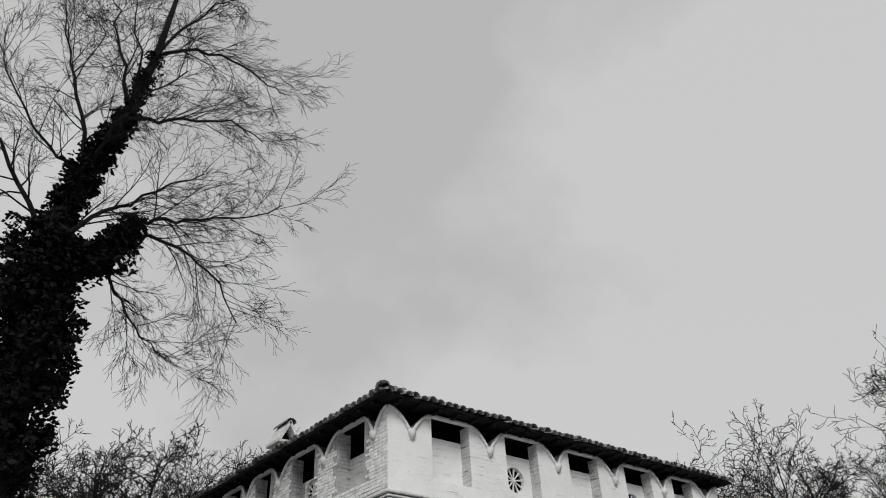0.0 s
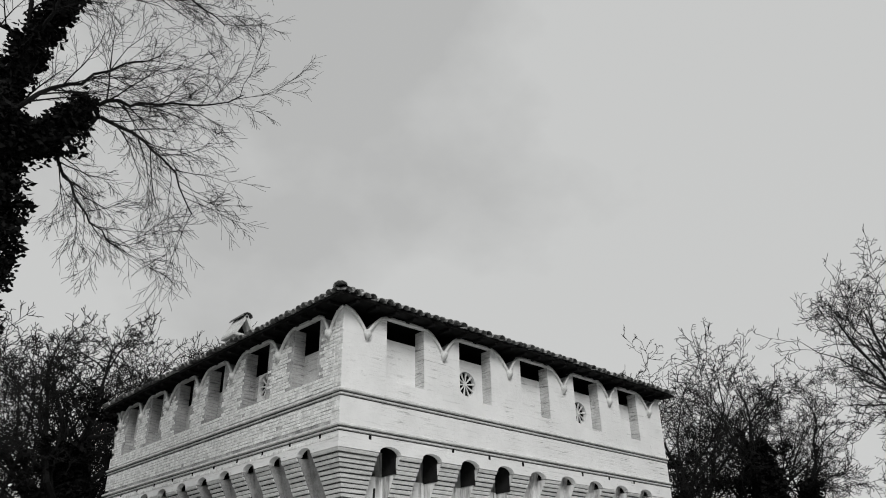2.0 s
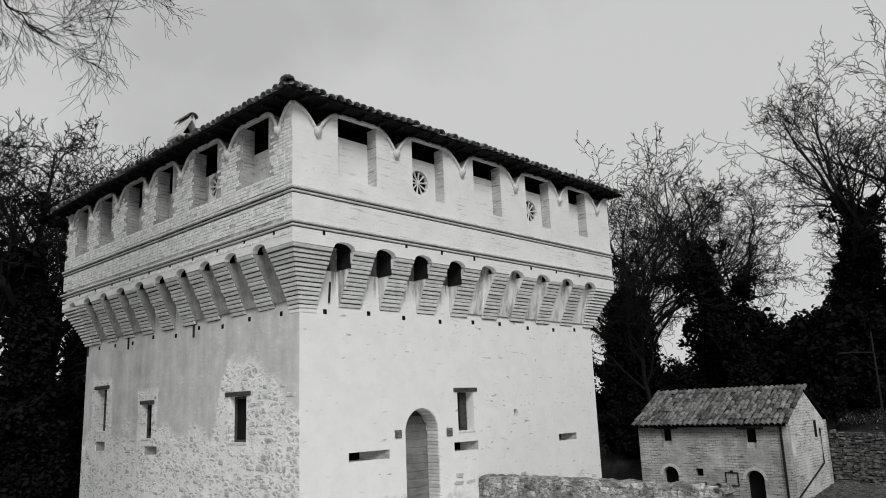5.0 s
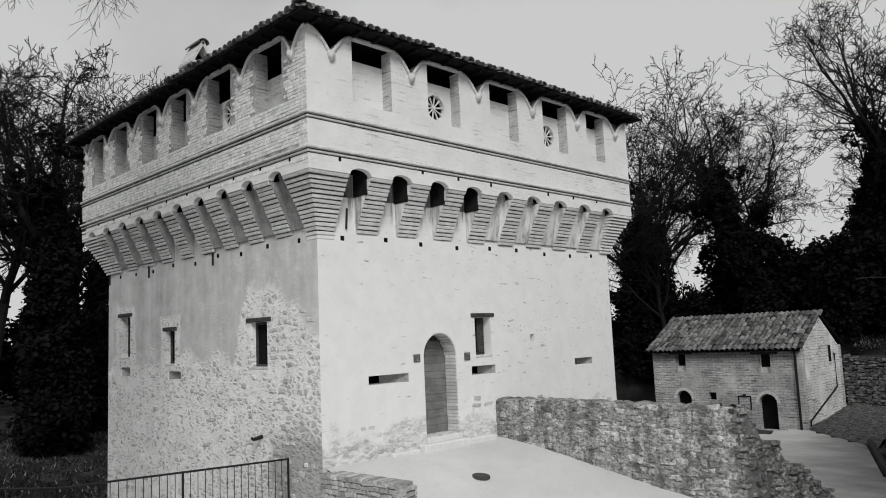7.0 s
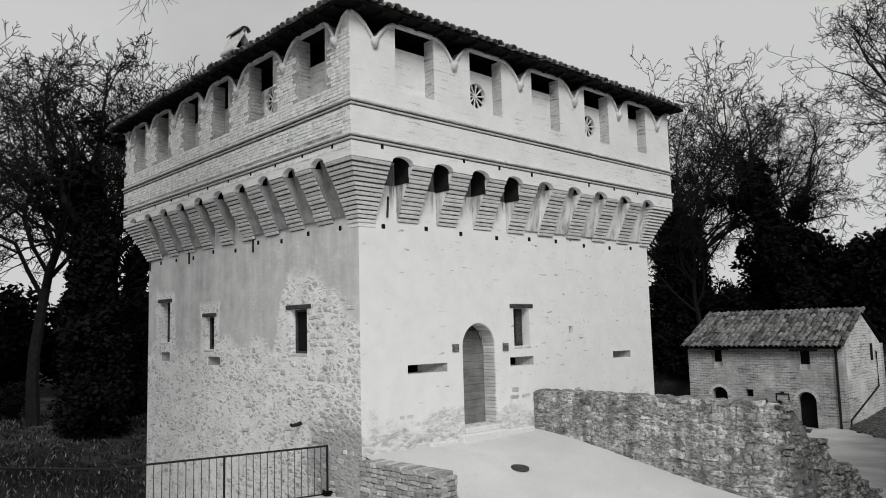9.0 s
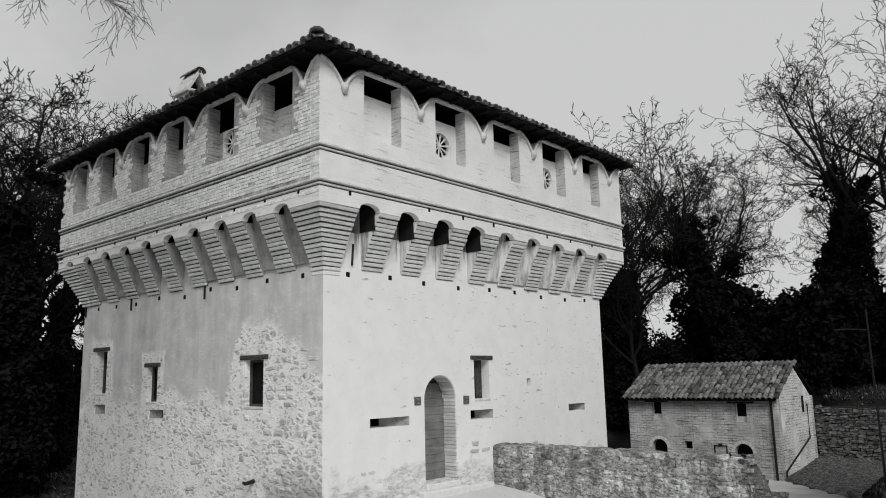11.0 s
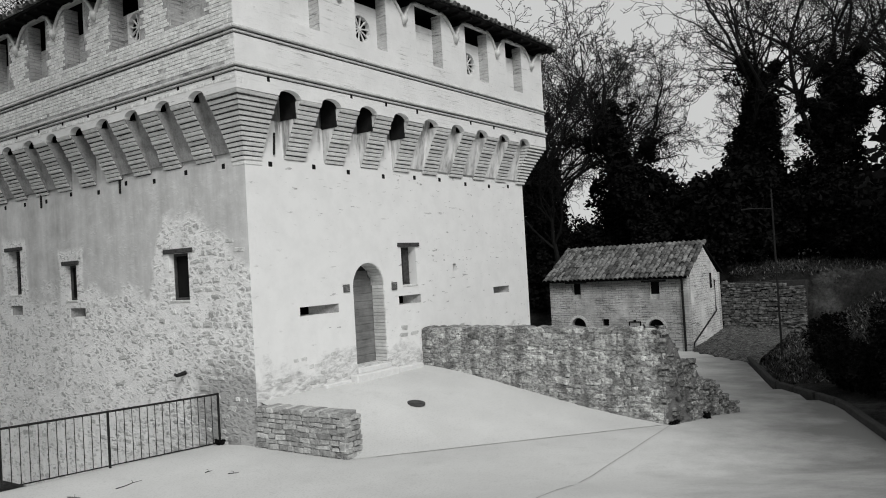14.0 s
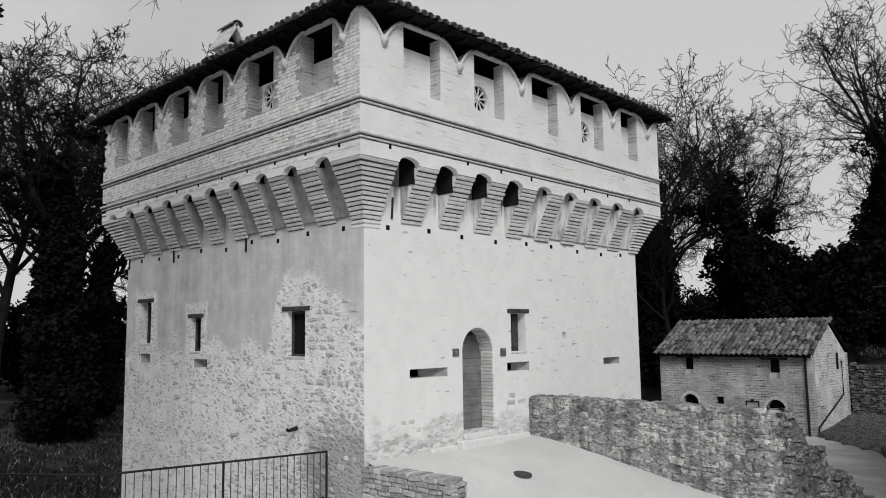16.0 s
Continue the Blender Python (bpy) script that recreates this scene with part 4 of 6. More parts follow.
# rafter ends
bm0 = bmesh.new()
box(bm0, (-0.04, 0, -0.035), (0.04, 0.34, 0.035), 0.006)
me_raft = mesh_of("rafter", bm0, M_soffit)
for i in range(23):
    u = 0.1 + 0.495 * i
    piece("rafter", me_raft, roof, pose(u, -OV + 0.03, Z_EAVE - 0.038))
    piece("rafter", me_raft, roof, pose(-OV + 0.03, u, Z_EAVE - 0.038, 0, 0, -90))


def barrel_tile(length, r0, r1, thick=0.016, seg=5):
    """A half-round tile along +y, wide end at y = 0."""
    bm = bmesh.new()
    rows = []
    for y, r in ((0, r0), (length, r1)):
        rows.append([[bm.verts.new(((r - t) * math.cos(math.pi * k / seg), y, (r - t) * math.sin(math.pi * k / seg) * 0.85)) for k in range(seg + 1)] for t in (0, thick)])
    for k in range(seg):
        bm.faces.new((rows[0][0][k], rows[0][0][k + 1], rows[1][0][k + 1], rows[1][0][k]))
        bm.faces.new((rows[0][1][k + 1], rows[0][1][k], rows[1][1][k], rows[1][1][k + 1]))
        bm.faces.new((rows[0][0][k + 1], rows[0][0][k], rows[0][1][k], rows[0][1][k + 1]))
    return finish(bm)


me_tile = mesh_of("tile", barrel_tile(0.45, 0.105, 0.085), M_tile, True)
rnd = random.Random(11)
pitch = math.degrees(math.atan(SLOPE))
gap = 0.205
for side in (0, 1):
    for i in range(57):
        u = lo_r + 0.14 + i * gap
        for row in range(2):
            d = -0.07 + 0.38 * row + rnd.uniform(-0.035, 0.03)
            if d > min(u - lo_r, hi_r - u) + 0.02:
                continue
            z = Z_EAVE + 0.075 + SLOPE * (d + 0.0) + rnd.uniform(-0.018, 0.024)
            tilt = rnd.uniform(-6, 6)
            m = pose(u, lo_r + d, z, pitch, 0, tilt) if side == 0 else pose(lo_r + d, u, z) @ pose(0, 0, 0, 0, 0, -90 + tilt) @ pose(0, 0, 0, pitch, 0, 0)
            piece("tile", me_tile, roof, m)
# hip tiles at the near and side corners
hip = Vector((mid_r - lo_r, mid_r - lo_r, apex_z - Z_EAVE - 0.06)).normalized()
me_hip = mesh_of("tile", barrel_tile(0.5, 0.15, 0.12), M_tile, True)
for k in range(17):
    p = Vector((lo_r - 0.06, lo_r - 0.06, Z_EAVE + 0.10)) + hip * (0.44 * k)
    piece("tile", me_hip, roof, Matrix.Translation(p) @ pose(0, 0, 0, 0, 0, -45) @ pose(0, 0, 0, math.degrees(math.asin(hip.z)), 0, 0))
# the remaining tile rows, joined
bm = bmesh.new()
for side in range(4):
    rot = Matrix.Translation((mid_r, mid_r, 0)) @ Matrix.Rotation(math.pi / 2 * side, 4, "Z") @ Matrix.Translation((-mid_r, -mid_r, 0))
    for i in range(57):
        u = lo_r + 0.14 + i * gap
        run = min(u - lo_r, hi_r - u)
        d0 = 0.72 if side in (0, 3) else 0.0
        if run < d0 + 0.1:
            continue
        ring = []
        for d in (d0, run):
            z = Z_EAVE + 0.07 + SLOPE * d
            ring.append([bm.verts.new(rot @ Vector((u + 0.09 * math.cos(math.pi * k / 4), lo_r + d, z + 0.075 * math.sin(math.pi * k / 4)))) for k in range(5)])
        for k in range(4):
            bm.faces.new((ring[0][k], ring[0][k + 1], ring[1][k + 1], ring[1][k]))
cover = part("tile_rows", finish(bm), M_tile, roof, "rows of half-round clay tiles")
tagged(cover, kind="stuff")


def chimney():
    """Brick stack under an A-shaped tile cap, open at both ends."""
    c = empty("chimney", "short pale chimney with a small gabled tile cap")
    c.parent = roof
    x, y = 1.2, 6.55
    # the stack borrows the shaded bay brick to look less lit
    part("stack", boxes(((x - 0.27, y - 0.25, 8.3), (x + 0.27, y + 0.25, 9.36)), bevel=0.015), M_brick_shaded, c)
    part("ledge", boxes(((x - 0.34, y - 0.36, 9.36), (x + 0.34, y + 0.36, 9.44)), bevel=0.012), M_mould, c)
    for sgn in (-1, 1):
        bm = bmesh.new()
        prism(bm, [(x + sgn * 0.33, 9.44), (x + sgn * 0.24, 9.44), (x - sgn * 0.035, 9.95), (x + sgn * 0.02, 10.02)], lambda a, b, t: Vector((a, y - 0.34 + t, b)), 0.68)
        part("cap_slab", finish(bm), M_mould, c)
    part("flue", boxes(((x - 0.12, y - 0.14, 9.44), (x + 0.12, y + 0.14, 9.56))), M_dark, c)
    # near-black wedge that paints the shade inside the cap
    bm = bmesh.new()
    prism(bm, [(x - 0.21, 9.445), (x + 0.21, 9.445), (x, 9.87)], lambda a, b, t: Vector((a, y - 0.02 + t, b)), 0.04)
    part("cap_shade", finish(bm), M_dark, c)
    bm = barrel_tile(0.8, 0.15, 0.14)
    for v in bm.verts:
        v.co += Vector((x, y - 0.40, 9.93))
    part("cap_tile", bm, M_tile, c)


chimney()

# ---- parapet wall beside the ramp, low wall, rubble ----
M_mortar_dark = plain_material("dark_core", 0.07, 0.34, 7, 0.95, 1.0, 0.1, 0.06)
STONES = [mesh_of("stone", rough_block(40 + i, 0.22, 0.13), M_stone) for i in range(9)]
# darker mix than the stone of the standing wall
M_ruin = rubble_material("ruined_stone", (0.06, 0.30, 0.66), 0.65)
RUINED = [mesh_of("stone", rough_block(240 + i, 0.22, 0.13), M_ruin) for i in range(9)]
BRICKS = [mesh_of("brick", rough_block(60 + i, 0.07), M_lowbrick) for i in range(4)]


def masonry(parent, a, b, z_top, z_base, meshes, course, length, proud, rnd, name, sink=0.0, lean=2):
    """Courses of single stones along the face from a to b (plan points); z_top(t), z_base(t) bound it."""
    a, b = Vector((*a, 0)), Vector((*b, 0))
    run = (b - a).length
    d = (b - a) / run
    ang = math.degrees(math.atan2(d.y, d.x))
    z = min(z_base(0), z_base(1))
    count = 0
    while z < max(z_top(0), z_top(1)):
        h = rnd.uniform(*course)
        s = -rnd.uniform(0, 0.1)
        while s < run:
            w = min(rnd.uniform(*length), run - s + 0.03)
            t = max(0.0, min(1.0, (s + w / 2) / run))
            if w > 0.06 and z + h * 0.3 > z_base(t) and z + h * 0.75 < z_top(t):
                p = a + d * (s + w / 2)
                m = pose(p.x, p.y, z + h / 2 + rnd.uniform(-0.004, 0.004) * lean, rnd.uniform(-2, 2), rnd.uniform(-1.5, 1.5) * lean, ang + rnd.uniform(-2, 2)) @ Matrix.Translation((0, sink + rnd.uniform(-proud, proud), 0)) @ Matrix.Diagonal((max(0.05, w - 0.012), 0.16, h - 0.008, 1))
                piece(name, meshes[rnd.randrange(len(meshes))], parent, m)
                count += 1
            s += w
        z += h
    return count


PW_A, PW_B = Vector((5.46, 0.54)), Vector((5.99, -4.93))
PW_DIR = (PW_B - PW_A).normalized()
PW_N = Vector((-PW_DIR.y, PW_DIR.x))     # away from the ramp


def parapet():
    w = empty("parapet_wall", "rough rubble stone wall beside the ramp", "wall")
    bm = bmesh.new()
    n = 44
    rows = []
    rr = random.Random(8)
    for i in range(n + 1):
        t = i / n
        p = PW_A.lerp(PW_B, t)
        zb = -1.7
        zt = 0.69 - 0.06 * t + rr.uniform(-0.025, 0.02)
        q = p + PW_N * 0.5
        ring = []
        for k in range(17):
            z = zb + (zt - 0.04 - zb) * k / 16
            o = rr.uniform(-0.022, 0.014)
            ring.append(bm.verts.new((p.x + PW_N.x * o, p.y, z)))
        ring.append(bm.verts.new((p.x + PW_N.x * 0.09, p.y, zt)))
        ring.append(bm.verts.new((q.x - 0.1, q.y, zt + rr.uniform(-0.02, 0.02))))
        ring.append(bm.verts.new((q.x, q.y, zt - 0.06)))
        ring.append(bm.verts.new((q.x, q.y, zb)))
        rows.append(ring)
    for r0, r1 in zip(rows, rows[1:]):
        for k in range(20):
            bm.faces.new((r0[k], r0[k + 1], r1[k + 1], r1[k]))
    bm.faces.new(rows[0])
    bm.faces.new(rows[-1][::-1])
    part("core", finish(bm), M_mortar, w, "lime mortar core")
    rr = random.Random(21)
    masonry(w, PW_A, PW_B, lambda t: 0.68 - 0.06 * t, lambda t: RAMP_TOP - 0.15 - 1.05 * t, STONES, (0.07, 0.15), (0.10, 0.34), 0.016, rr, "stone", 0.069, 5)
    # broken stub that falls away from the wall's end
    s = empty("ruined_wall", "broken rubble wall sloping down to the lane", "wall")
    tip = Vector((8.2, -5.38))
    start = PW_B + Vector((0.05, 0.27))
    bm = bmesh.new()
    rows = []
    n = 16
    dirn = (tip - start).normalized()
    nrm = Vector((-dirn.y, dirn.x))
    for i in range(n + 1):
        t = i / n
        p = start.lerp(tip, t)
        zt = 0.62 - 1.75 * t ** 0.8 + 0.16 * math.sin(t * 19) * (1 - t * 0.4) + rr.uniform(-0.06, 0.06)
        zt = max(zt, -1.32)
        wd = 0.30 + 0.05 * math.sin(t * 7)
        ring = []
        for k in range(9):
            a = math.pi * k / 8
            jit = Vector((rr.uniform(-0.05, 0.05), rr.uniform(-0.05, 0.05)))
            q = p + nrm * (-math.cos(a)) * wd * (1.0 if k in (0, 8) else 0.95) + jit
            ring.append(bm.verts.new((q.x, q.y, -1.7 + (zt + 1.7) * min(1.0, 2.6 * math.sin(a)) + (0 if k in (0, 8) else rr.uniform(-0.05, 0.05)))))
        rows.append(ring)
    for r0, r1 in zip(rows, rows[1:]):
        for k in range(8):
            bm.faces.new((r0[k], r0[k + 1], r1[k + 1], r1[k]))
    bm.faces.new(rows[-1])
    part("core", finish(bm), M_mortar_dark, s, "dark rubble core")
    for i in range(230):
        t = rr.random() ** 0.95
        p = start.lerp(tip, t)
        zt = max(-1.3, 0.60 - 1.75 * t ** 0.8 + 0.16 * math.sin(t * 19) * (1 - t * 0.4))
        face = rr.random()
        q = p - nrm * (0.30 + 0.05 * math.sin(t * 7) - 0.05) if face < 0.7 else p + nrm * rr.uniform(-0.3, 0.2)
        z = rr.uniform(-1.35, max(-1.3, zt - 0.1)) if face < 0.7 else zt - 0.02
        piece("stone", RUINED[rr.randrange(9)], s, pose(q.x, q.y, z, rr.uniform(-12, 12), rr.uniform(-10, 10), math.degrees(math.atan2(dirn.y, dirn.x)) + rr.uniform(-18, 18)) @ Matrix.Diagonal((rr.uniform(0.10, 0.26), 0.16, rr.uniform(0.06, 0.13), 1)))


def low_wall():
    w = empty("low_wall", "low worn brick wall at the edge of the ramp", "wall")
    a, b = Vector((0.50, 0.53)), Vector((0.52, -1.60))
    part("core", boxes(((0.52, -1.585, -1.3), (0.86, 0.53, -0.29))), M_mortar, w, "mortar core")
    rr = random.Random(5)
    masonry(w, a, b, lambda t: -0.21 - 0.04 * t, lambda t: -1.05, BRICKS, (0.07, 0.11), (0.14, 0.36), 0.010, rr, "brick", 0.068, 3)
    masonry(w, b, (0.88, -1.60), lambda t: -0.25, lambda t: -1.05, BRICKS, (0.075, 0.1), (0.16, 0.3), 0.012, rr, "brick", 0.055)
    z = -0.255
    s = 0.5
    while s > -1.5:
        l = rr.uniform(0.1, 0.16)
        piece("brick", BRICKS[rr.randrange(4)], w, pose(0.69, s - l / 2, z, 0, 0, rr.uniform(-3, 3)) @ Matrix.Diagonal((0.36, l - 0.015, 0.075 + rr.uniform(-0.012, 0.012), 1)))
        s -= l


parapet()
low_wall()

# ---- iron railing ----


def railing(name, a, b, label):
    """Flat-bar railing between two base points (x, y, z)."""
    f = empty(name, label, "railing", "iron railings")
    a, b = Vector(a), Vector(b)
    run = (Vector((b.x, b.y)) - Vector((a.x, a.y))).length
    H = 0.98
    for z, r in ((H, 0.02), (0.09, 0.013)):
        bm = bmesh.new()
        tube(bm, [a + Vector((0, 0, z)), b + Vector((0, 0, z))], r, 6)
        part("rail", bm, M_iron, f)
    n = max(1, round(run / 2.05))
    bm = bmesh.new()
    box(bm, (-0.017, -0.017, -0.05), (0.017, 0.017, H + 0.02), 0.004)
    me_p = mesh_of("post", bm, M_iron)
    bm = bmesh.new()
    tube(bm, [(0, 0, 0.09), (0, 0, H)], 0.0075, 6)
    me_b = mesh_of("upright", bm, M_iron)
    for i in range(n + 1):
        p = a.lerp(b, i / n)
        piece("post", me_p, f, Matrix.Translation(p))
    k = round(run / 0.135)
    for i in range(1, k):
        piece("upright", me_b, f, Matrix.Translation(a.lerp(b, i / k)))


railing("railing", (0.40, 1.46, -1.02), (-3.55, 2.04, -0.96), "dark iron railing with thin uprights along the paving edge")
railing("railing", (-3.55, 2.04, -0.96), (-5.9, 5.6, -1.0), "dark iron railing turning along the hollow")
bm = bmesh.new()
for xa, xb in ((-3.55, 0.54), (-20.0, -3.55)):
    prism(bm, [(xa, rail_line(xa) - 0.06), (xb, rail_line(xb) - 0.06), (xb, rail_line(xb) + 0.10), (xa, rail_line(xa) + 0.10)], lambda a, b, t: Vector((a, b, -1.4 + t)), 0.455)
finish(bm)
solid("edge_kerb", bm, M_paving, "pale concrete edge below the iron railing", "kerb", "structure")

# manhole cover
bm = bmesh.new()
tube(bm, [(0, 0, -0.03), (0, 0, 0.012)], 0.175, 24)
mh = solid("manhole_cover", bm, M_cast, "round dark cast-iron manhole cover set in the ramp", "manhole cover")
mx, my = 3.1, -1.05
mh.matrix_world = pose(mx, my, ramp_height(mx, my) + 0.018, 8, 0, 0)
bm = bmesh.new()
tube(bm, [(0, 0, 0.010), (0, 0, 0.018)], 0.135, 20)
inner = part("lid", bm, M_cast, mh)

# ---- small house ----
HX0, HX1, HY0, HY1, HB, HE, HR = 23.9, 28.7, 0.33, 6.95, -2.6, 1.03, 2.40
hut = empty("small_house", "small brick outbuilding with a tiled gable roof", "house")
H_WIN = [(1.58, 2.06, 0.08, 0.84), (5.34, 5.80, 0.14, 0.88)]
H_ARCH = [(1.45, 2.20, -2.25, -0.80), (5.18, 5.90, -2.25, -0.73)]
H_HATCH = (4.02, 4.36, -1.10, -0.78)
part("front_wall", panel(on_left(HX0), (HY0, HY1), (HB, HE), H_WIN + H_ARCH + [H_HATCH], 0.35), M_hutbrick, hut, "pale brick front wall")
part("rear_wall", boxes(((HX1 - 0.35, HY0, HB), (HX1, HY1, HE))), M_hutbrick, hut)
hmid = (HX0 + HX1) / 2
for y in (HY0, HY1 - 0.35):
    bm = bmesh.new()
    prism(bm, [(HX0 + 0.352, HB), (HX1 - 0.352, HB), (HX1 - 0.352, HE), (hmid, HR - 0.1), (HX0 + 0.352, HE)], lambda a, b, t: Vector((a, y + t, b)), 0.35)
    part("gable_wall", finish(bm), M_gable_lit, hut, "brick gable wall in a brighter, lit tone")
part("inner_floor", boxes(((HX0 + 0.5, HY0 + 0.4, HB), (HX1 - 0.4, HY1 - 0.4, HB + 0.3))), M_dark, hut)
for a, b, c, d in H_WIN:
    w = empty("window", "dark window under a wooden lintel")
    w.parent = hut
    part("lintel", boxes(((HX0 - 0.03, a - 0.32, d + 0.002), (HX0 + 0.25, b + 0.32, d + 0.08)), bevel=0.01), M_wood, w)
    part("pane", boxes(((HX0 + 0.2, a, c), (HX0 + 0.22, b, d))), M_dark, w)
    part("casing", boxes(((HX0 + 0.15, a, c), (HX0 + 0.19, a + 0.04, d)), ((HX0 + 0.15, b - 0.04, c), (HX0 + 0.19, b, d)), ((HX0 + 0.15, a + 0.04, c), (HX0 + 0.19, b - 0.04, c + 0.22))), M_mould, w)
for a, b, c, d in H_ARCH:
    r = (b - a) / 2
    m = (a + b) / 2
    bm = bmesh.new()
    for side in (-1, 1):
        arc = [(m + side * r * math.cos(q), d - r + r * math.sin(q)) for q in [math.pi / 2 * i / 8 for i in range(9)]]
        prism(bm, arc + [(m + side * r, d + 0.001)], on_left(HX0 + 0.002), 0.3)
    part("arch_head", finish(bm), M_hutbrick, hut)
    dr = empty("door", "dark arched doorway")
    dr.parent = hut
    part("leaf", boxes(((HX0 + 0.3, a, c), (HX0 + 0.34, b, d))), M_dark, dr)
    bm = bmesh.new()
    n = 9
    for i in range(n):
        q0, q1 = math.pi * i / n + 0.03, math.pi * (i + 1) / n - 0.03
        prism(bm, [(m + rr_ * math.cos(q), d - r + rr_ * math.sin(q)) for rr_, q in ((r + 0.01, q0), (r + 0.14, q0), (r + 0.14, q1), (r + 0.01, q1))], on_left(HX0 - 0.012), 0.05)
    part("arch_ring", finish(bm), M_course, dr, "ring of pale arch bricks")
part("hatch_pane", boxes(((HX0 + 0.2, H_HATCH[0], H_HATCH[2]), (HX0 + 0.22, H_HATCH[1], H_HATCH[3]))), M_dark, hut)
# gable window
w = empty("window", "narrow gable window")
w.parent = hut
part("pane", boxes(((27.05, HY0 - 0.012, 0.35), (27.35, HY0 - 0.002, 1.05))), M_dark, w)
part("casing", boxes(((26.98, HY0 - 0.03, 1.052), (27.42, HY0 - 0.002, 1.12)), ((26.98, HY0 - 0.04, 0.28), (27.42, HY0 - 0.002, 0.348)), bevel=0.006), M_mould, w)
# rain pipe and handrail
bm = bmesh.new()
tube(bm, [(HX0 - 0.1, HY0 + 0.22, HE - 0.05), (HX0 - 0.07, HY0 + 0.22, HE - 0.35), (HX0 - 0.07, HY0 + 0.22, -2.2)], 0.05, 8)
part("rain_pipe", bm, M_iron, hut, "dark rain pipe")
bm = bmesh.new()
tube(bm, [(HX0 - 0.08, HY0 + 0.0, HE - 0.0), (HX0 - 0.08, HY1, HE)], 0.055, 8)
part("gutter", bm, M_iron, hut, "dark gutter")
bm = bmesh.new()
tube(bm, [(24.1, HY0 - 0.06, -2.3), (24.15, HY0 - 0.06, -1.85), (27.6, HY0 - 0.06, -0.75), (27.6, HY0 - 0.06, 0.7)], 0.035, 6)
part("handrail", bm, M_iron, hut, "dark pipe climbing along the gable")
# notice frame on the front
nf = solid("notice_frame", boxes(((HX0 - 0.03, 2.5, -1.45), (HX0 - 0.002, 3.06, -1.42)), ((HX0 - 0.03, 2.5, -0.93), (HX0 - 0.002, 3.06, -0.89)), ((HX0 - 0.03, 2.5, -1.42), (HX0 - 0.002, 2.54, -0.93)), ((HX0 - 0.03, 3.02, -1.42), (HX0 - 0.002, 3.06, -0.93)), ((HX0 - 0.03, 2.72, -0.89), (HX0 - 0.002, 2.84, -0.82))), M_iron, "small dark notice frame on the outbuilding wall", "frame")
# roof
bm = bmesh.new()
for s in (-1, 1):
    ex = HX0 - 0.32 if s < 0 else HX1 + 0.32
    prism(bm, [(ex, HE - 0.07), (hmid, HR), (hmid, HR + 0.07), (ex, HE)], lambda a, b, t: Vector((a, HY0 - 0.05 + t, b)), HY1 - HY0 + 0.12)
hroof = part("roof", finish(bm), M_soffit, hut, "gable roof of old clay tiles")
rise = HR + 0.07 - HE
runx = hmid - (HX0 - 0.32)
ang = math.degrees(math.atan2(rise, runx))
slen = math.hypot(rise, runx)
me_ht = mesh_of("tile", barrel_tile(0.47, 0.115, 0.09), M_hut_tile, True)
rnd = random.Random(77)
ncol, nrow = 31, 8
for i in range(ncol):
    y = HY0 - 0.06 + (HY1 - HY0 + 0.12) * i / (ncol - 1)
    for j in range(nrow):
        d = -0.05 + (slen - 0.32) * j / (nrow - 1)
        x, z = HX0 - 0.32 + d * math.cos(radians(ang)), HE + d * math.sin(radians(ang)) + 0.01 + 0.012 * (j % 2)
        piece("tile", me_ht, hroof, pose(x + rnd.uniform(-0.04, 0.03), y + rnd.uniform(-0.02, 0.02), z + rnd.uniform(-0.01, 0.022)) @ pose(0, 0, 0, 0, 0, -90 + rnd.uniform(-3, 3)) @ pose(0, 0, 0, ang + rnd.uniform(-1, 1.5), 0, 0))
me_hr = mesh_of("tile", barrel_tile(0.5, 0.14, 0.12), M_hut_tile, True)
for k in range(15):
    piece("tile", me_hr, hroof, pose(hmid, HY0 - 0.14 + 0.455 * k, HR + 0.06))

# ---- dry-stone retaining wall and lamp pole ----
rw = empty("retaining_wall", "dark dry-stone retaining wall in the grass bank", "wall")
ra, rb = Vector((28.78, 0.30)), Vector((28.5, -3.4))
part("core", boxes(((28.85, -3.4, -2.7), (29.35, 0.28, 0.50))), M_drygap, rw, "dark gaps between stones")
DRY = [mesh_of("stone", rough_block(90 + i, 0.24, 0.16), M_drystone) for i in range(5)]
masonry(rw, ra, rb, lambda t: 0.56 - 0.30 * t * t, lambda t: -2.45, DRY, (0.06, 0.14), (0.12, 0.42), 0.035, random.Random(9), "stone", 0.05, 5)


def stone_apron():
    """Rubble slope between the end of the lane and the retaining wall."""
    bm = bmesh.new()
    rows = []
    for i in range(29):
        t = i / 28
        row = []
        for j in range(19):
            v = j / 18
            a = Vector((18.7, -3.6)).lerp(Vector((23.86, 0.28)), v)
            b = Vector((28.8, -2.75)).lerp(Vector((28.8, 0.34)), v)
            p = a.lerp(b, t)
            z = base_height(p.x, p.y) + 0.02 + (0.5 * t + 0.12 * smooth01(t * 12)) + 0.06 * noise.noise(Vector((p.x * 3.1, p.y * 3.1, 0))) * min(1, t * 14)
            row.append(bm.verts.new((p.x, p.y, z)))
        rows.append(row)
    for r0, r1 in zip(rows, rows[1:]):
        for j in range(18):
            bm.faces.new((r0[j], r1[j], r1[j + 1], r0[j + 1]))
    solid("stone_apron", finish(bm), M_apron, "sloping rubble apron below the retaining wall", "apron", "structure")


M_apron = rubble_material("rubble_paving", (0.02, 0.09, 0.26), 0.0)
stone_apron()

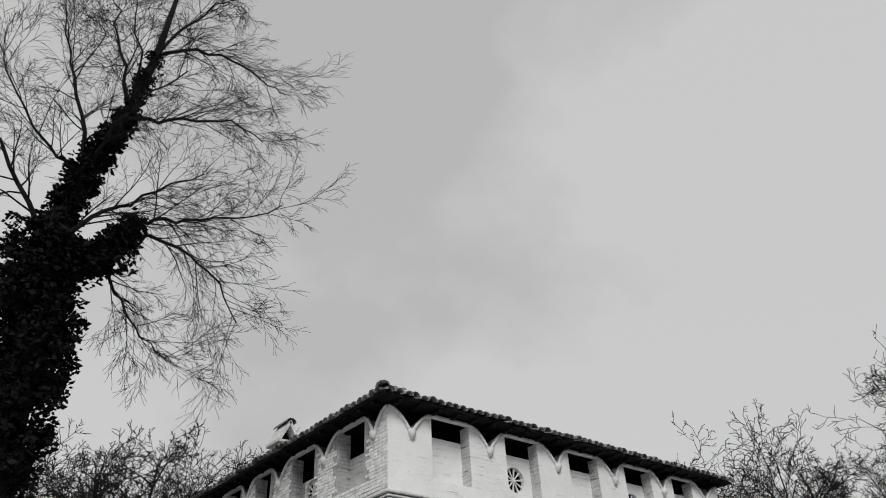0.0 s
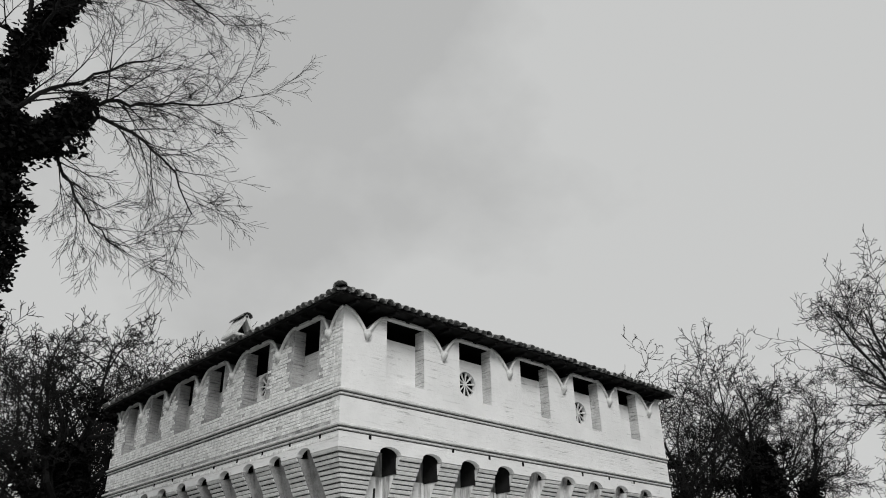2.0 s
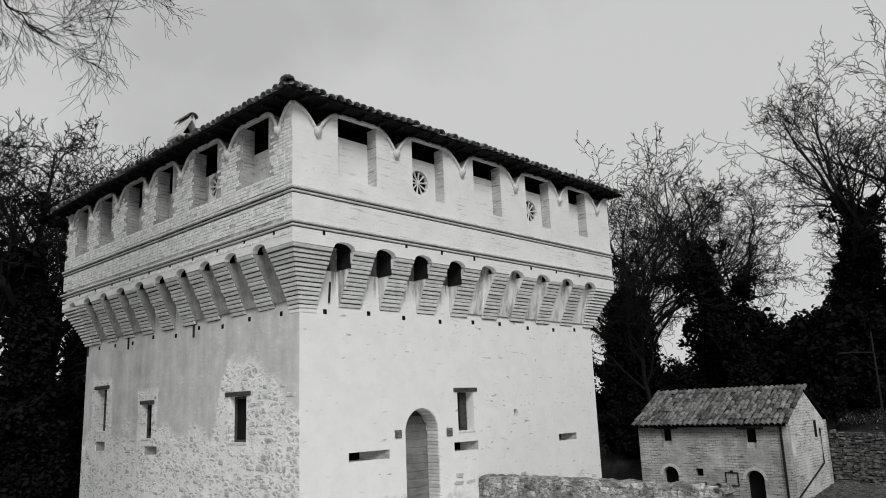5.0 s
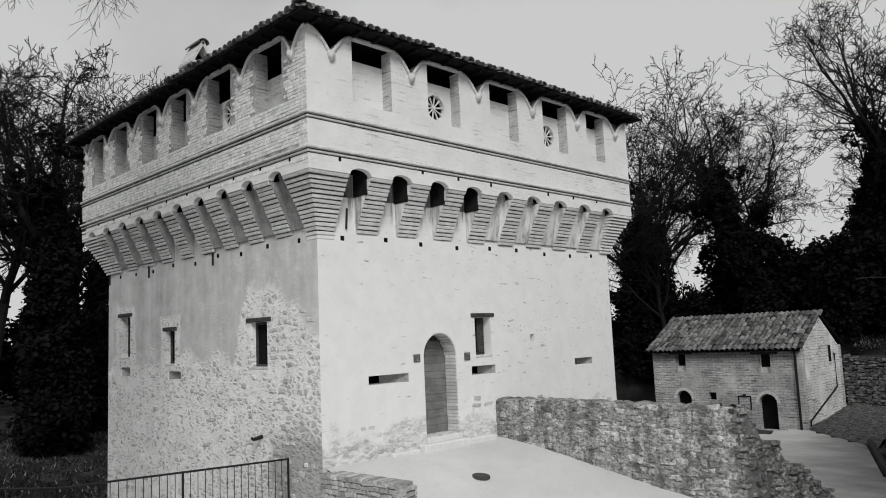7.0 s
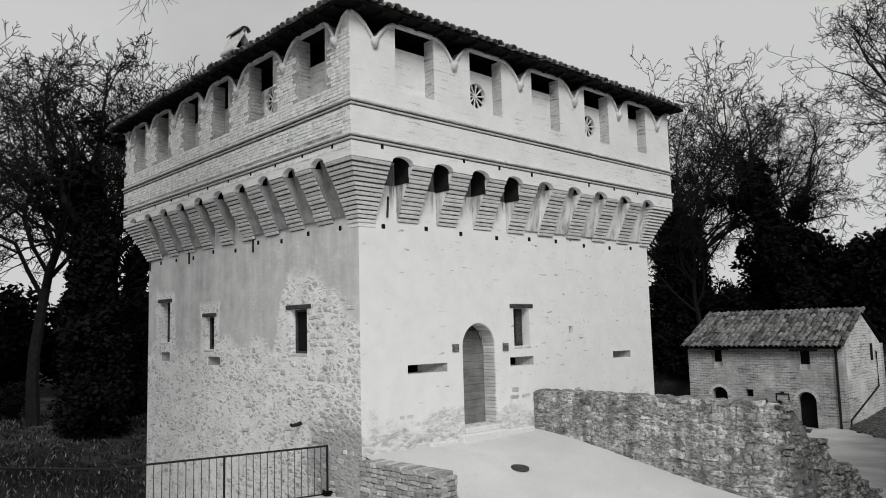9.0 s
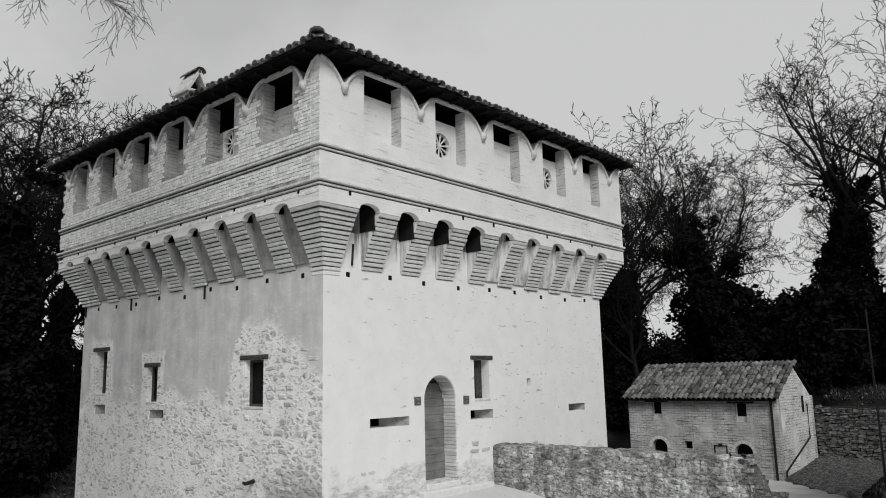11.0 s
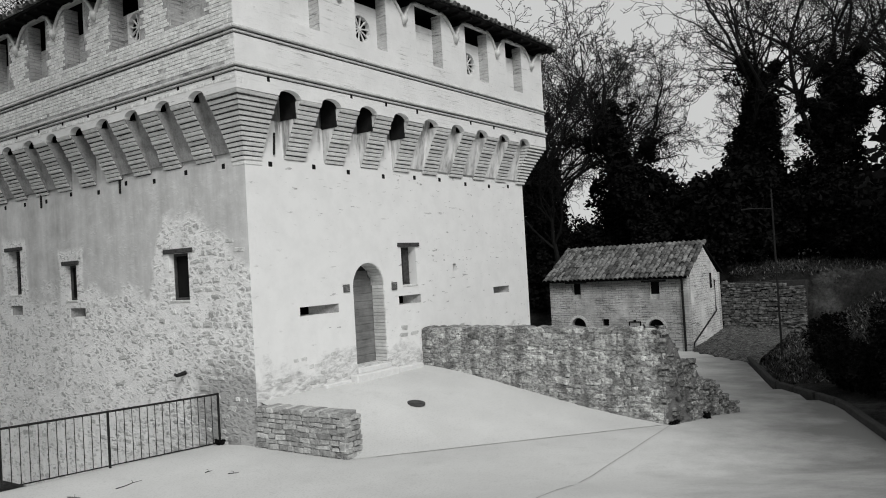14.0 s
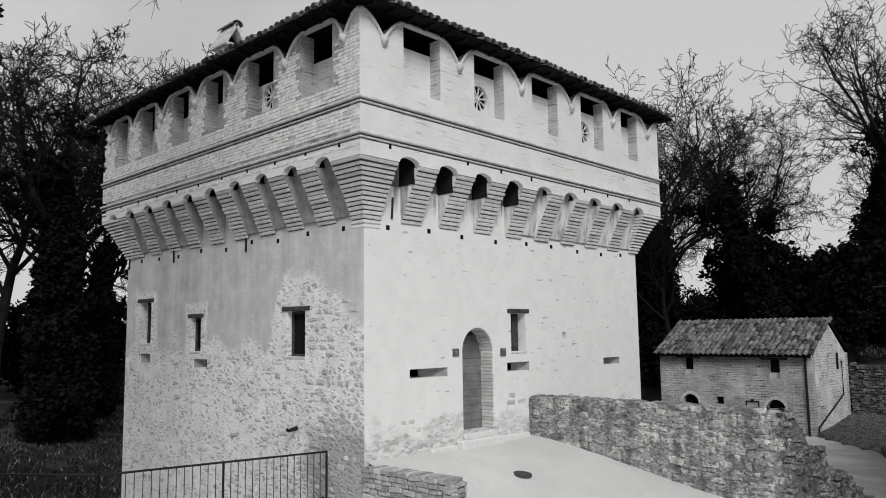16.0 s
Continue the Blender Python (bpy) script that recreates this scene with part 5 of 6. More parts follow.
pole = empty("lamp_pole", "thin dark lamp pole with a short arm on the bank", "lamp pole")
bm = bmesh.new()
tube(bm, [(22.6, -3.55, -2.3), (22.6, -3.55, 1.2), (22.58, -3.55, 4.3)], [0.045, 0.04, 0.03], 8)
part("pole", bm, M_iron, pole)
bm = bmesh.new()
tube(bm, [(22.6, -3.55, 3.55), (22.3, -2.9, 3.6), (22.2, -2.5, 3.58)], [0.025, 0.022, 0.03], 6)
part("arm", bm, M_iron, pole)

# ---- trees ----


class Twigs:
    """Collects tapered branches as plain lists, for one mesh."""

    def __init__(self):
        self.v, self.f = [], []

    def branch(self, pts, radii, sides):
        base = len(self.v)
        n = len(pts)
        for i, p in enumerate(pts):
            d = (pts[min(i + 1, n - 1)] - pts[max(i - 1, 0)])
            a = d.cross(Vector((0.31, 0.52, 0.79)))
            if a.length < 1e-5:
                a = Vector((1, 0, 0))
            a.normalize()
            b = d.cross(a)
            if b.length > 0:
                b.normalize()
            for k in range(sides):
                q = 2 * math.pi * k / sides
                self.v.append(p + (a * math.cos(q) + b * math.sin(q)) * radii[i])
        for i in range(n - 1):
            for k in range(sides):
                k2 = (k + 1) % sides
                self.f.append((base + i * sides + k, base + i * sides + k2, base + (i + 1) * sides + k2, base + (i + 1) * sides + k))

    def mesh(self, name, material):
        me = bpy.data.meshes.new(name)
        me.from_pydata([tuple(p) for p in self.v], [], self.f)
        me.materials.append(material)
        return me


def grow(tw, rnd, p, d, length, radius, level, top_level, droop, spread, kids, thin, ends=2, wild=0.22):
    """A branch that bends and carries smaller ones."""
    n = 6 if level == 0 else 5 if level == 1 else 4 if level < top_level else ends
    pts, radii = [p.copy()], [radius]
    d = d.normalized()
    for i in range(n):
        d = (d + Vector((rnd.gauss(0, wild), rnd.gauss(0, wild), rnd.gauss(0, wild * 0.8) + droop[level]))).normalized()
        p = p + d * (length / n)
        pts.append(p)
        radii.append(max(thin, radius * (1 - 0.75 * (i + 1) / n)))
    tw.branch(pts, radii, 6 if level == 0 else 5 if level == 1 else 3)
    if level >= top_level:
        return pts
    for k in range(kids[level]):
        t = 0.22 + 0.78 * (k + rnd.random()) / kids[level]
        i = min(n - 1, int(t * n))
        q = pts[i].lerp(pts[i + 1], t * n - i)
        base = (pts[i + 1] - pts[i]).normalized()
        side = base.cross(Vector((rnd.gauss(0, 1), rnd.gauss(0, 1), rnd.gauss(0, 1))))
        if side.length < 1e-4:
            continue
        nd = base * math.cos(spread[level]) + side.normalized() * math.sin(spread[level]) * rnd.uniform(0.7, 1.2)
        grow(tw, rnd, q, nd, length * (rnd.uniform(0.40, 0.62) if level < 2 else rnd.uniform(0.36, 0.56)) * (1.12 - 0.35 * t), max(thin, radii[i] * 0.58), level + 1, top_level, droop, spread, kids, thin, ends, wild)
    return pts


def leaves_mesh(name, rnd, spots, size):
    """Many small folded leaves at the given (centre, radius) clumps."""
    v, f = [], []
    for c, r, n in spots:
        for _ in range(n):
            o = Vector((rnd.gauss(0, 1), rnd.gauss(0, 1), rnd.gauss(0, 1)))
            o = o.normalized() * r * rnd.random() ** 0.4
            p = c + o
            a = Vector((rnd.gauss(0, 1), rnd.gauss(0, 1), rnd.gauss(0, 0.6))).normalized()
            b = a.cross(Vector((rnd.gauss(0, 1), rnd.gauss(0, 1), rnd.gauss(0, 1)))).normalized()
            s = size * rnd.uniform(0.6, 1.4)
            k = len(v)
            v += [tuple(p - a * s), tuple(p + b * s * 0.6), tuple(p + a * s), tuple(p - b * s * 0.6)]
            f.append((k, k + 1, k + 2, k + 3))
    me = bpy.data.meshes.new(name)
    me.from_pydata(v, [], f)
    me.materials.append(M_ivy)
    return me


def along(pts, s):
    """The point at share s of a line of points."""
    n = len(pts) - 1
    i = max(0, min(n - 1, int(s * n)))
    return pts[i].lerp(pts[i + 1], s * n - i)


def bare_tree(seed, height, label, fork=0.3, limbs=6, open_=0.6, sleeve=None, limb_ivy=0.0, tufts=0, wild=0.24, kids=(7, 5, 4, 4)):
    """A leafless park tree: a trunk that forks into winding limbs with fine twigs.
    sleeve = (low radius, high radius, top) of the ivy round the trunk; limb_ivy is the share of each limb that ivy climbs."""
    rnd = random.Random(seed)
    t = empty("tree", label, "tree", "bare trees of the park")
    trunk = Twigs()
    tw = Twigs()
    n = 8
    r0 = 0.02 * height
    p = Vector((0, 0, -0.8))
    d = Vector((rnd.gauss(0, 0.05), rnd.gauss(0, 0.05), 1))
    pts, radii = [], []
    top = height * (fork + 0.22)
    for i in range(n + 1):
        pts.append(p.copy())
        radii.append(r0 * (1 - 0.55 * i / n))
        d = (d + Vector((rnd.gauss(0, 0.08), rnd.gauss(0, 0.08), 0.15))).normalized()
        p = p + d * ((top + 0.8) / n)
    trunk.branch(pts, radii, 8)
    lines = []
    for k in range(limbs):
        s = (fork / (fork + 0.22)) + (1 - fork / (fork + 0.22)) * (k + 0.4 * rnd.random()) / max(1, limbs - 1)
        s = min(s, 1.0)
        q = along(pts, s)
        a = k * 2.4 + rnd.uniform(-0.4, 0.4)
        lean = open_ * rnd.uniform(0.7, 1.25) * (1.25 - 0.6 * (k / limbs))
        nd = Vector((math.cos(a) * lean, math.sin(a) * lean, 1.0))
        ln = (height - q.z) * rnd.uniform(0.76, 0.92)
        lines.append(grow(tw, rnd, q, nd, ln, r0 * (0.52 - 0.14 * k / limbs) * math.sqrt(6 / limbs), 0, 4, (0.03, 0.03, 0.02, 0.02, 0.02), (0.75, 0.85, 0.9, 0.9), kids, 0.014, 2, wild))
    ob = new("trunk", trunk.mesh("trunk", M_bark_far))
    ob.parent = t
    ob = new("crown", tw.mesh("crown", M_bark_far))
    ob.parent = t
    spots = []
    if sleeve:
        lo, hi, stop = sleeve
        count = int(26 * stop)
        whole = pts + [lines[-1][i] for i in range(1, len(lines[-1]))]
        for k in range(count):
            z = stop * rnd.random() ** 0.9
            q = min((along(whole, e / 40) for e in range(41)), key=lambda v: abs(v.z - z))
            w = lo + (hi - lo) * (z / stop) ** 1.4
            w *= 0.8 + 0.35 * noise.noise(Vector((z * 0.55, seed * 3.1, 0)))
            a = rnd.uniform(0, 6.283)
            o = Vector((math.cos(a), math.sin(a), 0)) * w * rnd.random() ** 0.5
            spots.append((Vector((q.x, q.y, z)) + o, rnd.uniform(0.35, 0.75) * min(1.0, 0.35 + w * 0.4), 110))
    if limb_ivy:
        for ln in lines:
            share = limb_ivy * rnd.uniform(0.55, 1.15)
            for k in range(int(44 * share)):
                s = share * rnd.random()
                spots.append((along(ln, s) + Vector((rnd.gauss(0, 0.22), rnd.gauss(0, 0.22), rnd.gauss(0, 0.2))) * (1.2 - s), rnd.uniform(0.22, 0.5), 75))
    for k in range(tufts):
        ln = lines[rnd.randrange(len(lines))]
        c = along(ln, rnd.uniform(0.1, 0.6)) + Vector((rnd.gauss(0, 0.8), rnd.gauss(0, 0.8), rnd.gauss(-0.2, 0.6)))
        for _ in range(3):
            spots.append((c + Vector((rnd.gauss(0, 0.3), rnd.gauss(0, 0.3), rnd.gauss(0, 0.2))), rnd.uniform(0.2, 0.42), 55))
    if spots:
        ob = new("ivy", leaves_mesh("ivy", rnd, spots, 0.11))
        ob.parent = t
        tagged(ob, "dense dark ivy")
    return t


T_bare = [bare_tree(s, 16.0, "tall leafless park tree with winding limbs and fine bare twigs", f, 11, o, None, 0.0, 0, 0.24, (5, 5, 4, 3)) for s, f, o in ((1, 0.32, 0.85), (2, 0.36, 0.8))]
T_fork = bare_tree(9, 17.5, "leafless tree with open crown and loose ivy over its lower limbs", 0.30, 12, 0.75, (1.9, 1.25, 8.4), 0.10, 6, 0.22, (5, 5, 4, 3))
T_tuft = bare_tree(15, 13.5, "slender leafless tree with ivy column and tufted limbs", 0.36, 6, 0.5, (1.5, 0.8, 6.8), 0.42, 18, 0.24, (6, 5, 4, 3))
T_ivy = [bare_tree(s, 17.6, "great leafless tree with trunk and limbs buried in dark ivy", 0.3, 7, o, (3.4, 1.15, 9.0), 0.38, 4, 0.24, (6, 5, 4, 3)) for s, o in ((5, 0.27), (6, 0.40))]
T_column = bare_tree(12, 15.0, "leafless tree with a tall tapering column of dark ivy", 0.42, 5, 0.5, (1.5, 0.55, 10.2), 0.1, 8)


def plant(src, x, y, scale, turn, first=[]):
    z = ground_height(x, y)
    m = pose(x, y, z, 0, 0, turn) @ Matrix.Scale(scale, 4)
    if src not in first:
        first.append(src)
        src.matrix_basis = m
        return src
    k = src.scale[0]
    return copy_thing(src, m @ Matrix.Scale(1 / k, 4))


# behind the small house and beyond the tower
for src, x, y, s, a in (
        (T_fork, 30.5, 10.4, 1.0, 20), (T_tuft, 31.4, 4.5, 1.0, 140), (T_bare[0], 36.5, 14.0, 0.95, 70), (T_bare[1], 39.0, 8.0, 0.8, 200),
        (T_ivy[0], 32.4, 1.0, 0.93, 10), (T_ivy[1], 33.2, -3.9, 0.94, 120), (T_ivy[1], 31.6, -8.2, 0.9, 230),
        (T_bare[0], 43.0, 17.0, 1.0, 250), (T_bare[1], 37.5, -6.5, 1.0, 20), (T_tuft, 42.0, 3.0, 0.85, 15)):
    plant(src, x, y, s, a)
# a leaning tree between the tower and the small house
slant = copy_thing(T_bare[1], Matrix.Translation((30.2, 9.4, ground_height(30.2, 9.4))) @ Matrix.Rotation(radians(15), 4, Vector((-0.86, -0.5, 0.0))) @ Matrix.Scale(0.62 / T_bare[1].scale[0], 4))
tagged(slant, "slanting leafless tree beside the small house", "tree")
# unseen trees on the bank across the lane, added to shade it
for x, y, s, a in ((5.4, -16.4, 0.8, 40), (8.6, -16.6, 0.8, 150), (11.8, -17.4, 0.85, 90), (2.4, -16.2, 0.7, 300)):
    plant(T_column, x, y, s, a)
# along the other face
for src, x, y, s, a in (
        (T_column, 2.0, 19.2, 0.98, 60), (T_bare[1], 0.6, 21.6, 0.90, 120), (T_bare[0], 4.6, 25.0, 0.96, 10), (T_bare[1], 8.6, 27.5, 1.03, 80),
        (T_bare[0], -3.6, 24.5, 0.90, 330), (T_bare[1], 12.5, 31.0, 1.15, 30),
        (T_column, -2.6, 21.5, 0.62, 100), (T_column, 4.6, 23.2, 0.72, 215), (T_bare[0], -8.0, 24.0, 1.0, 55), (T_bare[0], 7.0, 33.0, 1.1, 140)):
    plant(src, x, y, s, a)


def shrub(seed, label):
    """A dark evergreen thicket: stems and many leaves."""
    rnd = random.Random(seed)
    t = empty("shrub", label, "shrub", "evergreen shrubs")
    st = Twigs()
    spots = []
    for k in range(9):
        a = rnd.uniform(0, 6.28)
        tip = Vector((math.cos(a) * rnd.uniform(0.4, 1.6), math.sin(a) * rnd.uniform(0.4, 1.6), rnd.uniform(1.6, 3.4)))
        mid = tip * 0.5 + Vector((rnd.gauss(0, 0.2), rnd.gauss(0, 0.2), 0.3))
        st.branch([Vector((0, 0, -0.3)), mid, tip], [0.06, 0.045, 0.015], 5)
        for _ in range(8):
            spots.append((tip * rnd.uniform(0.25, 1.0) + Vector((rnd.uniform(-0.5, 0.5), rnd.uniform(-0.5, 0.5), rnd.uniform(-0.3, 0.3))), rnd.uniform(0.3, 0.6), 95))
    ob = new("stem", st.mesh("stem", M_bark_far))
    ob.parent = t
    ob = new("foliage", leaves_mesh("foliage", rnd, spots, 0.10))
    ob.parent = t
    return t


SHRUBS = [shrub(s, "dense dark evergreen shrub on the bank") for s in (201, 202)]
rs = random.Random(31)
for k in range(30):
    y = -15 + 0.95 * k + rs.uniform(-0.5, 0.5)
    plant(SHRUBS[k % 2], 32.8 + rs.uniform(-1.2, 1.6) - (2.0 if y < -6 else 0.0), y, rs.uniform(1.0, 1.7) * (0.75 if y > 6.5 else 1.12 if y > 1 else 1.0), rs.uniform(0, 360))
for x, y, s in ((14.0, -8.2, 0.5), (12.0, -8.9, 0.6),
                (10.2, -9.4, 0.6), (8.4, -9.8, 0.55), (6.6, -10.2, 0.55), (5.0, -10.6, 0.5), (15.2, -6.5, 0.4), (13.2, -7.0, 0.42), (11.4, -7.9, 0.42), (9.6, -8.6, 0.36), (17.2, -5.9, 0.4), (18.6, -5.8, 0.5), (7.4, -9.3, 0.36), (12.3, -7.3, 0.36)):
    plant(SHRUBS[0], x, y, s, 40 * x)
# large shrubs out of view, put there to cast shade over the lane
for x, y, s in ((4.0, -13.6, 1.6), (7.0, -12.6, 1.7), (9.8, -11.9, 1.7), (12.4, -11.1, 1.6), (15.0, -10.4, 1.5), (17.6, -9.8, 1.4), (8.4, -14.8, 2.0), (11.4, -13.8, 2.0)):
    plant(SHRUBS[1], x, y, s, 70 * x)
for x, y, s in ((33.5, 14.5, 1.1), (32.0, 17.0, 1.0), (34.5, 19.5, 1.2), (30.5, 12.0, 0.9)):
    plant(SHRUBS[1], x, y, s, 50 * y)
for k in range(9):
    plant(SHRUBS[k % 2], -7 + 2.0 * k, 33 + rs.uniform(-2, 3), rs.uniform(1.3, 1.8), rs.uniform(0, 360))
for k in (0, 1, 2, 3, 4, 5, 6, 10, 11, 12):
    plant(SHRUBS[k % 2], -9 + 1.5 * k + rs.uniform(-0.5, 0.5), 23.5 + rs.uniform(-1.5, 2.5), rs.uniform(0.35, 0.65), rs.uniform(0, 360))


def near_tree():
    """The big ivy-clad tree whose drooping twigs hang into the sky."""
    rnd = random.Random(42)
    t = empty("tree", "large leaning tree with ivy-clad trunk and drooping bare twigs", "tree")
    base_z = ground_height(-6.0, 0.6)
    V = Vector
    trunk = Twigs()
    main = [V((-6.45, 1.15, base_z - 0.4)), V((-6.35, 0.82, 2.5)), V((-6.27, 0.50, 5.5)), V((-6.30, 0.27, 7.9)), V((-6.5, 0.4, 9.6)), V((-6.15, 0.35, 11.3)), V((-5.75, 0.25, 12.8)), V((-5.5, 0.2, 14.6)), V((-5.35, 0.3, 16.6)), V((-5.2, 0.2, 18.4))]
    trunk.branch(main, [0.40, 0.33, 0.28, 0.25, 0.22, 0.15, 0.11, 0.08, 0.05, 0.025], 9)
    limb = [V((-6.45, 0.4, 8.9)), V((-5.9, 0.3, 9.35)), V((-5.55, 0.2, 9.6)), V((-5.25, 0.15, 10.4))]
    trunk.branch(limb, [0.24, 0.2, 0.17, 0.11], 7)
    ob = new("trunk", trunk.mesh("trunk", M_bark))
    ob.parent = t
    tw = Twigs()
    limbs = [
        ([limb[3], V((-4.9, 0.0, 10.55)), V((-4.3, -0.2, 10.6)), V((-3.4, -0.5, 10.9)), V((-2.5, -0.9, 11.4))], 0.075),
        ([limb[3], V((-4.8, 0.1, 10.2)), V((-4.1, -0.1, 9.9)), V((-3.5, -0.4, 9.3)), V((-3.1, -0.6, 8.4))], 0.075),
        ([limb[2], V((-5.3, 0.4, 9.2)), V((-4.9, 0.4, 8.6)), V((-4.6, 0.2, 8.1)), V((-4.1, 0.0, 7.7))], 0.06),
        ([main[4], V((-6.0, 0.1, 10.1)), V((-5.4, 0.0, 10.7)), V((-4.8, -0.2, 11.3)), V((-4.0, -0.5, 11.9))], 0.085),
        ([main[6], V((-5.2, -0.1, 12.7)), V((-4.5, -0.3, 13.0)), V((-3.6, -0.5, 13.2)), V((-2.9, -0.6, 12.9))], 0.07),
        ([main[7], V((-4.9, -0.1, 14.9)), V((-4.2, -0.4, 15.0)), V((-3.3, -0.6, 14.7)), V((-2.7, -0.8, 14.2))], 0.07),
        ([main[7], V((-5.0, 0.0, 15.8)), V((-4.5, -0.2, 16.8)), V((-3.9, -0.3, 17.4))], 0.06),
        ([main[5], V((-6.6, 0.0, 12.4)), V((-7.1, -0.2, 13.4)), V((-7.5, -0.5, 14.4))], 0.08),
        ([main[6], V((-6.1, 0.1, 14.0)), V((-6.5, 0.1, 15.2)), V((-6.8, 0.2, 16.4))], 0.07),
        ([main[4], V((-7.2, 0.2, 10.6)), V((-8.0, 0.0, 11.6)), V((-8.8, 0.0, 12.2))], 0.09),
        ([main[6], V((-5.9, -0.4, 13.6)), V((-6.3, -0.9, 14.6)), V((-6.5, -1.2, 15.6))], 0.05),
        ([main[5], V((-7.0, 0.5, 11.6)), V((-7.9, 0.4, 12.6)), V((-8.6, 0.2, 13.8))], 0.06),
        ([main[8], V((-5.8, 0.4, 17.6)), V((-6.3, 0.5, 18.4))], 0.05),
        ([main[3], V((-7.2, 0.6, 8.6)), V((-8.0, 0.9, 9.6)), V((-8.7, 1.2, 10.2))], 0.08),
        ([main[5], V((-6.0, -0.5, 12.0)), V((-5.7, -1.2, 12.6)), V((-5.2, -1.9, 12.9))], 0.06),
    ]
    for pts, r in limbs:
        n = len(pts) - 1
        r *= 0.62
        pts = [pts[0]] + [pts[0].lerp(q, 0.87) for q in pts[1:]]
        # soften the line with extra points
        line = []
        for i in range(n):
            for k in range(3):
                q = pts[i].lerp(pts[i + 1], k / 3)
                line.append(q + V((rnd.gauss(0, 0.04), rnd.gauss(0, 0.04), rnd.gauss(0, 0.04))) if (i, k) != (0, 0) else q)
        line.append(pts[-1])
        m = len(line) - 1
        rad = [max(0.012, r * (1 - 0.82 * i / m)) for i in range(m + 1)]
        tw.branch(line, rad, 6)
        for k in range(19):
            s = 0.15 + 0.85 * (k + rnd.random()) / 19
            i = min(m - 1, int(s * m))
            q = line[i].lerp(line[i + 1], s * m - i)
            base = (line[i + 1] - line[i]).normalized()
            side = base.cross(V((rnd.gauss(0, 1), rnd.gauss(0, 1), rnd.gauss(0, 1))))
            nd = base * 0.75 + side.normalized() * 0.8 + V((0.1, -0.05, 0.08))
            grow(tw, rnd, q, nd, rnd.uniform(0.7, 1.45), max(0.007, rad[i] * 0.4), 1, 3, (0, 0.0, -0.03, -0.05), (0.6, 0.62, 0.62), (6, 7, 6), 0.0032, 4, 0.13)
    ob = new("crown", tw.mesh("crown", M_bark))
    ob.parent = t
    spots = []
    for a, b, w, n in ((main[0], main[2], 0.50, 90), (main[2], main[3], 0.68, 150), (main[3], main[4], 0.60, 140), (main[4], main[5], 0.28, 60), (main[5], main[6], 0.18, 45), (main[6], main[7], 0.08, 10), (limb[0], limb[2], 0.36, 60), (limb[2], limb[3], 0.24, 34)):
        for _ in range(n):
            q = a.lerp(b, rnd.random())
            o = V((rnd.gauss(0, 1), rnd.gauss(0, 1), rnd.gauss(0, 0.4))).normalized() * w * rnd.random() ** 0.6
            spots.append((q + o, rnd.uniform(0.12, 0.3), 60))
    ob = new("ivy", leaves_mesh("ivy", rnd, spots, 0.055))
    ob.parent = t
    tagged(ob, "dense dark ivy leaves")
    t.location = (-0.12, 0.10, 0.0)


near_tree()


def weeds(name, x, y, z, r, n, label):
    rnd = random.Random(int(x * 100 + y * 10))
    spots = [(Vector((x + rnd.gauss(0, r), y + rnd.gauss(0, r * 0.6), z + abs(rnd.gauss(0, r * 0.5)))), r * 0.6, n // 6) for _ in range(6)]
    tagged(new(name, leaves_mesh(name, rnd, spots, 0.035)), label, "weeds")


weeds("weed_tuft", 0.32, 1.36, -0.93, 0.07, 180, "small dark weed tuft at the railing foot")
weeds("weed_tuft", 6.15, -5.02, -1.25, 0.08, 160, "dark weeds along the foot of the ruined wall")
weeds("weed_tuft", 7.1, -5.32, -1.3, 0.10, 200, "dark weeds along the foot of the ruined wall")


def fallen_twig(pts):
    """A thin dry twig with one side shoot, lying on the concrete."""
    line = [Vector((x, y, base_height(x, y) + 0.02)) for x, y in pts]
    tw = Twigs()
    tw.branch(line, [0.007 - 0.004 * i / (len(line) - 1) for i in range(len(line))], 5)
    mid = line[len(line) // 2]
    tw.branch([mid, mid + Vector((0.05, 0.07, 0.006)), mid + Vector((0.07, 0.14, 0.0))], [0.004, 0.003, 0.002], 4)
    tagged(new("twig", tw.mesh("twig", M_bark)), "dry dark twig fallen on the pale concrete", "twig", "fallen twigs")


fallen_twig([(-2.25, 0.44), (-2.08, 0.45), (-1.95, 0.50), (-1.80, 0.49)])
fallen_twig([(-2.82, 0.73), (-2.78, 0.62), (-2.74, 0.53)])
fallen_twig([(-0.96, -0.50), (-0.90, -0.56), (-0.83, -0.60)])
fallen_twig([(-1.07, -0.09), (-1.01, -0.08), (-0.95, -0.10)])

# stones that stand proud of the old pointing, on both faces of the shaft
FACE_STONES = [mesh_of("stone", rough_block(140 + i, 0.2, 0.16), M_face_stone) for i in range(7)]


def scatter_stones(place, turn, u0, u1, z0, z1, share, rnd, blocked):
    z = z0
    while z < z1:
        h = rnd.uniform(0.07, 0.14)
        u = u0 + rnd.uniform(0, 0.2)
        while u < u1:
            w = rnd.uniform(0.12, 0.34)
            free = not any(a - 0.2 < u < b + 0.2 and c - 0.15 < z < d + 0.2 for a, b, c, d in blocked)
            if free and rnd.random() < share:
                p = place(u, z, 0.018 + rnd.uniform(-0.004, 0.006))
                piece("stone", FACE_STONES[rnd.randrange(7)], tower, Matrix.Translation(p) @ pose(0, 0, 0, 0, 0, turn) @ pose(0, 0, 0, 0, rnd.uniform(-7, 7), 0) @ Matrix.Diagonal((w * 0.9, 0.06, h * 0.85, 1)))
            u += w + 0.06
        z += h + 0.06


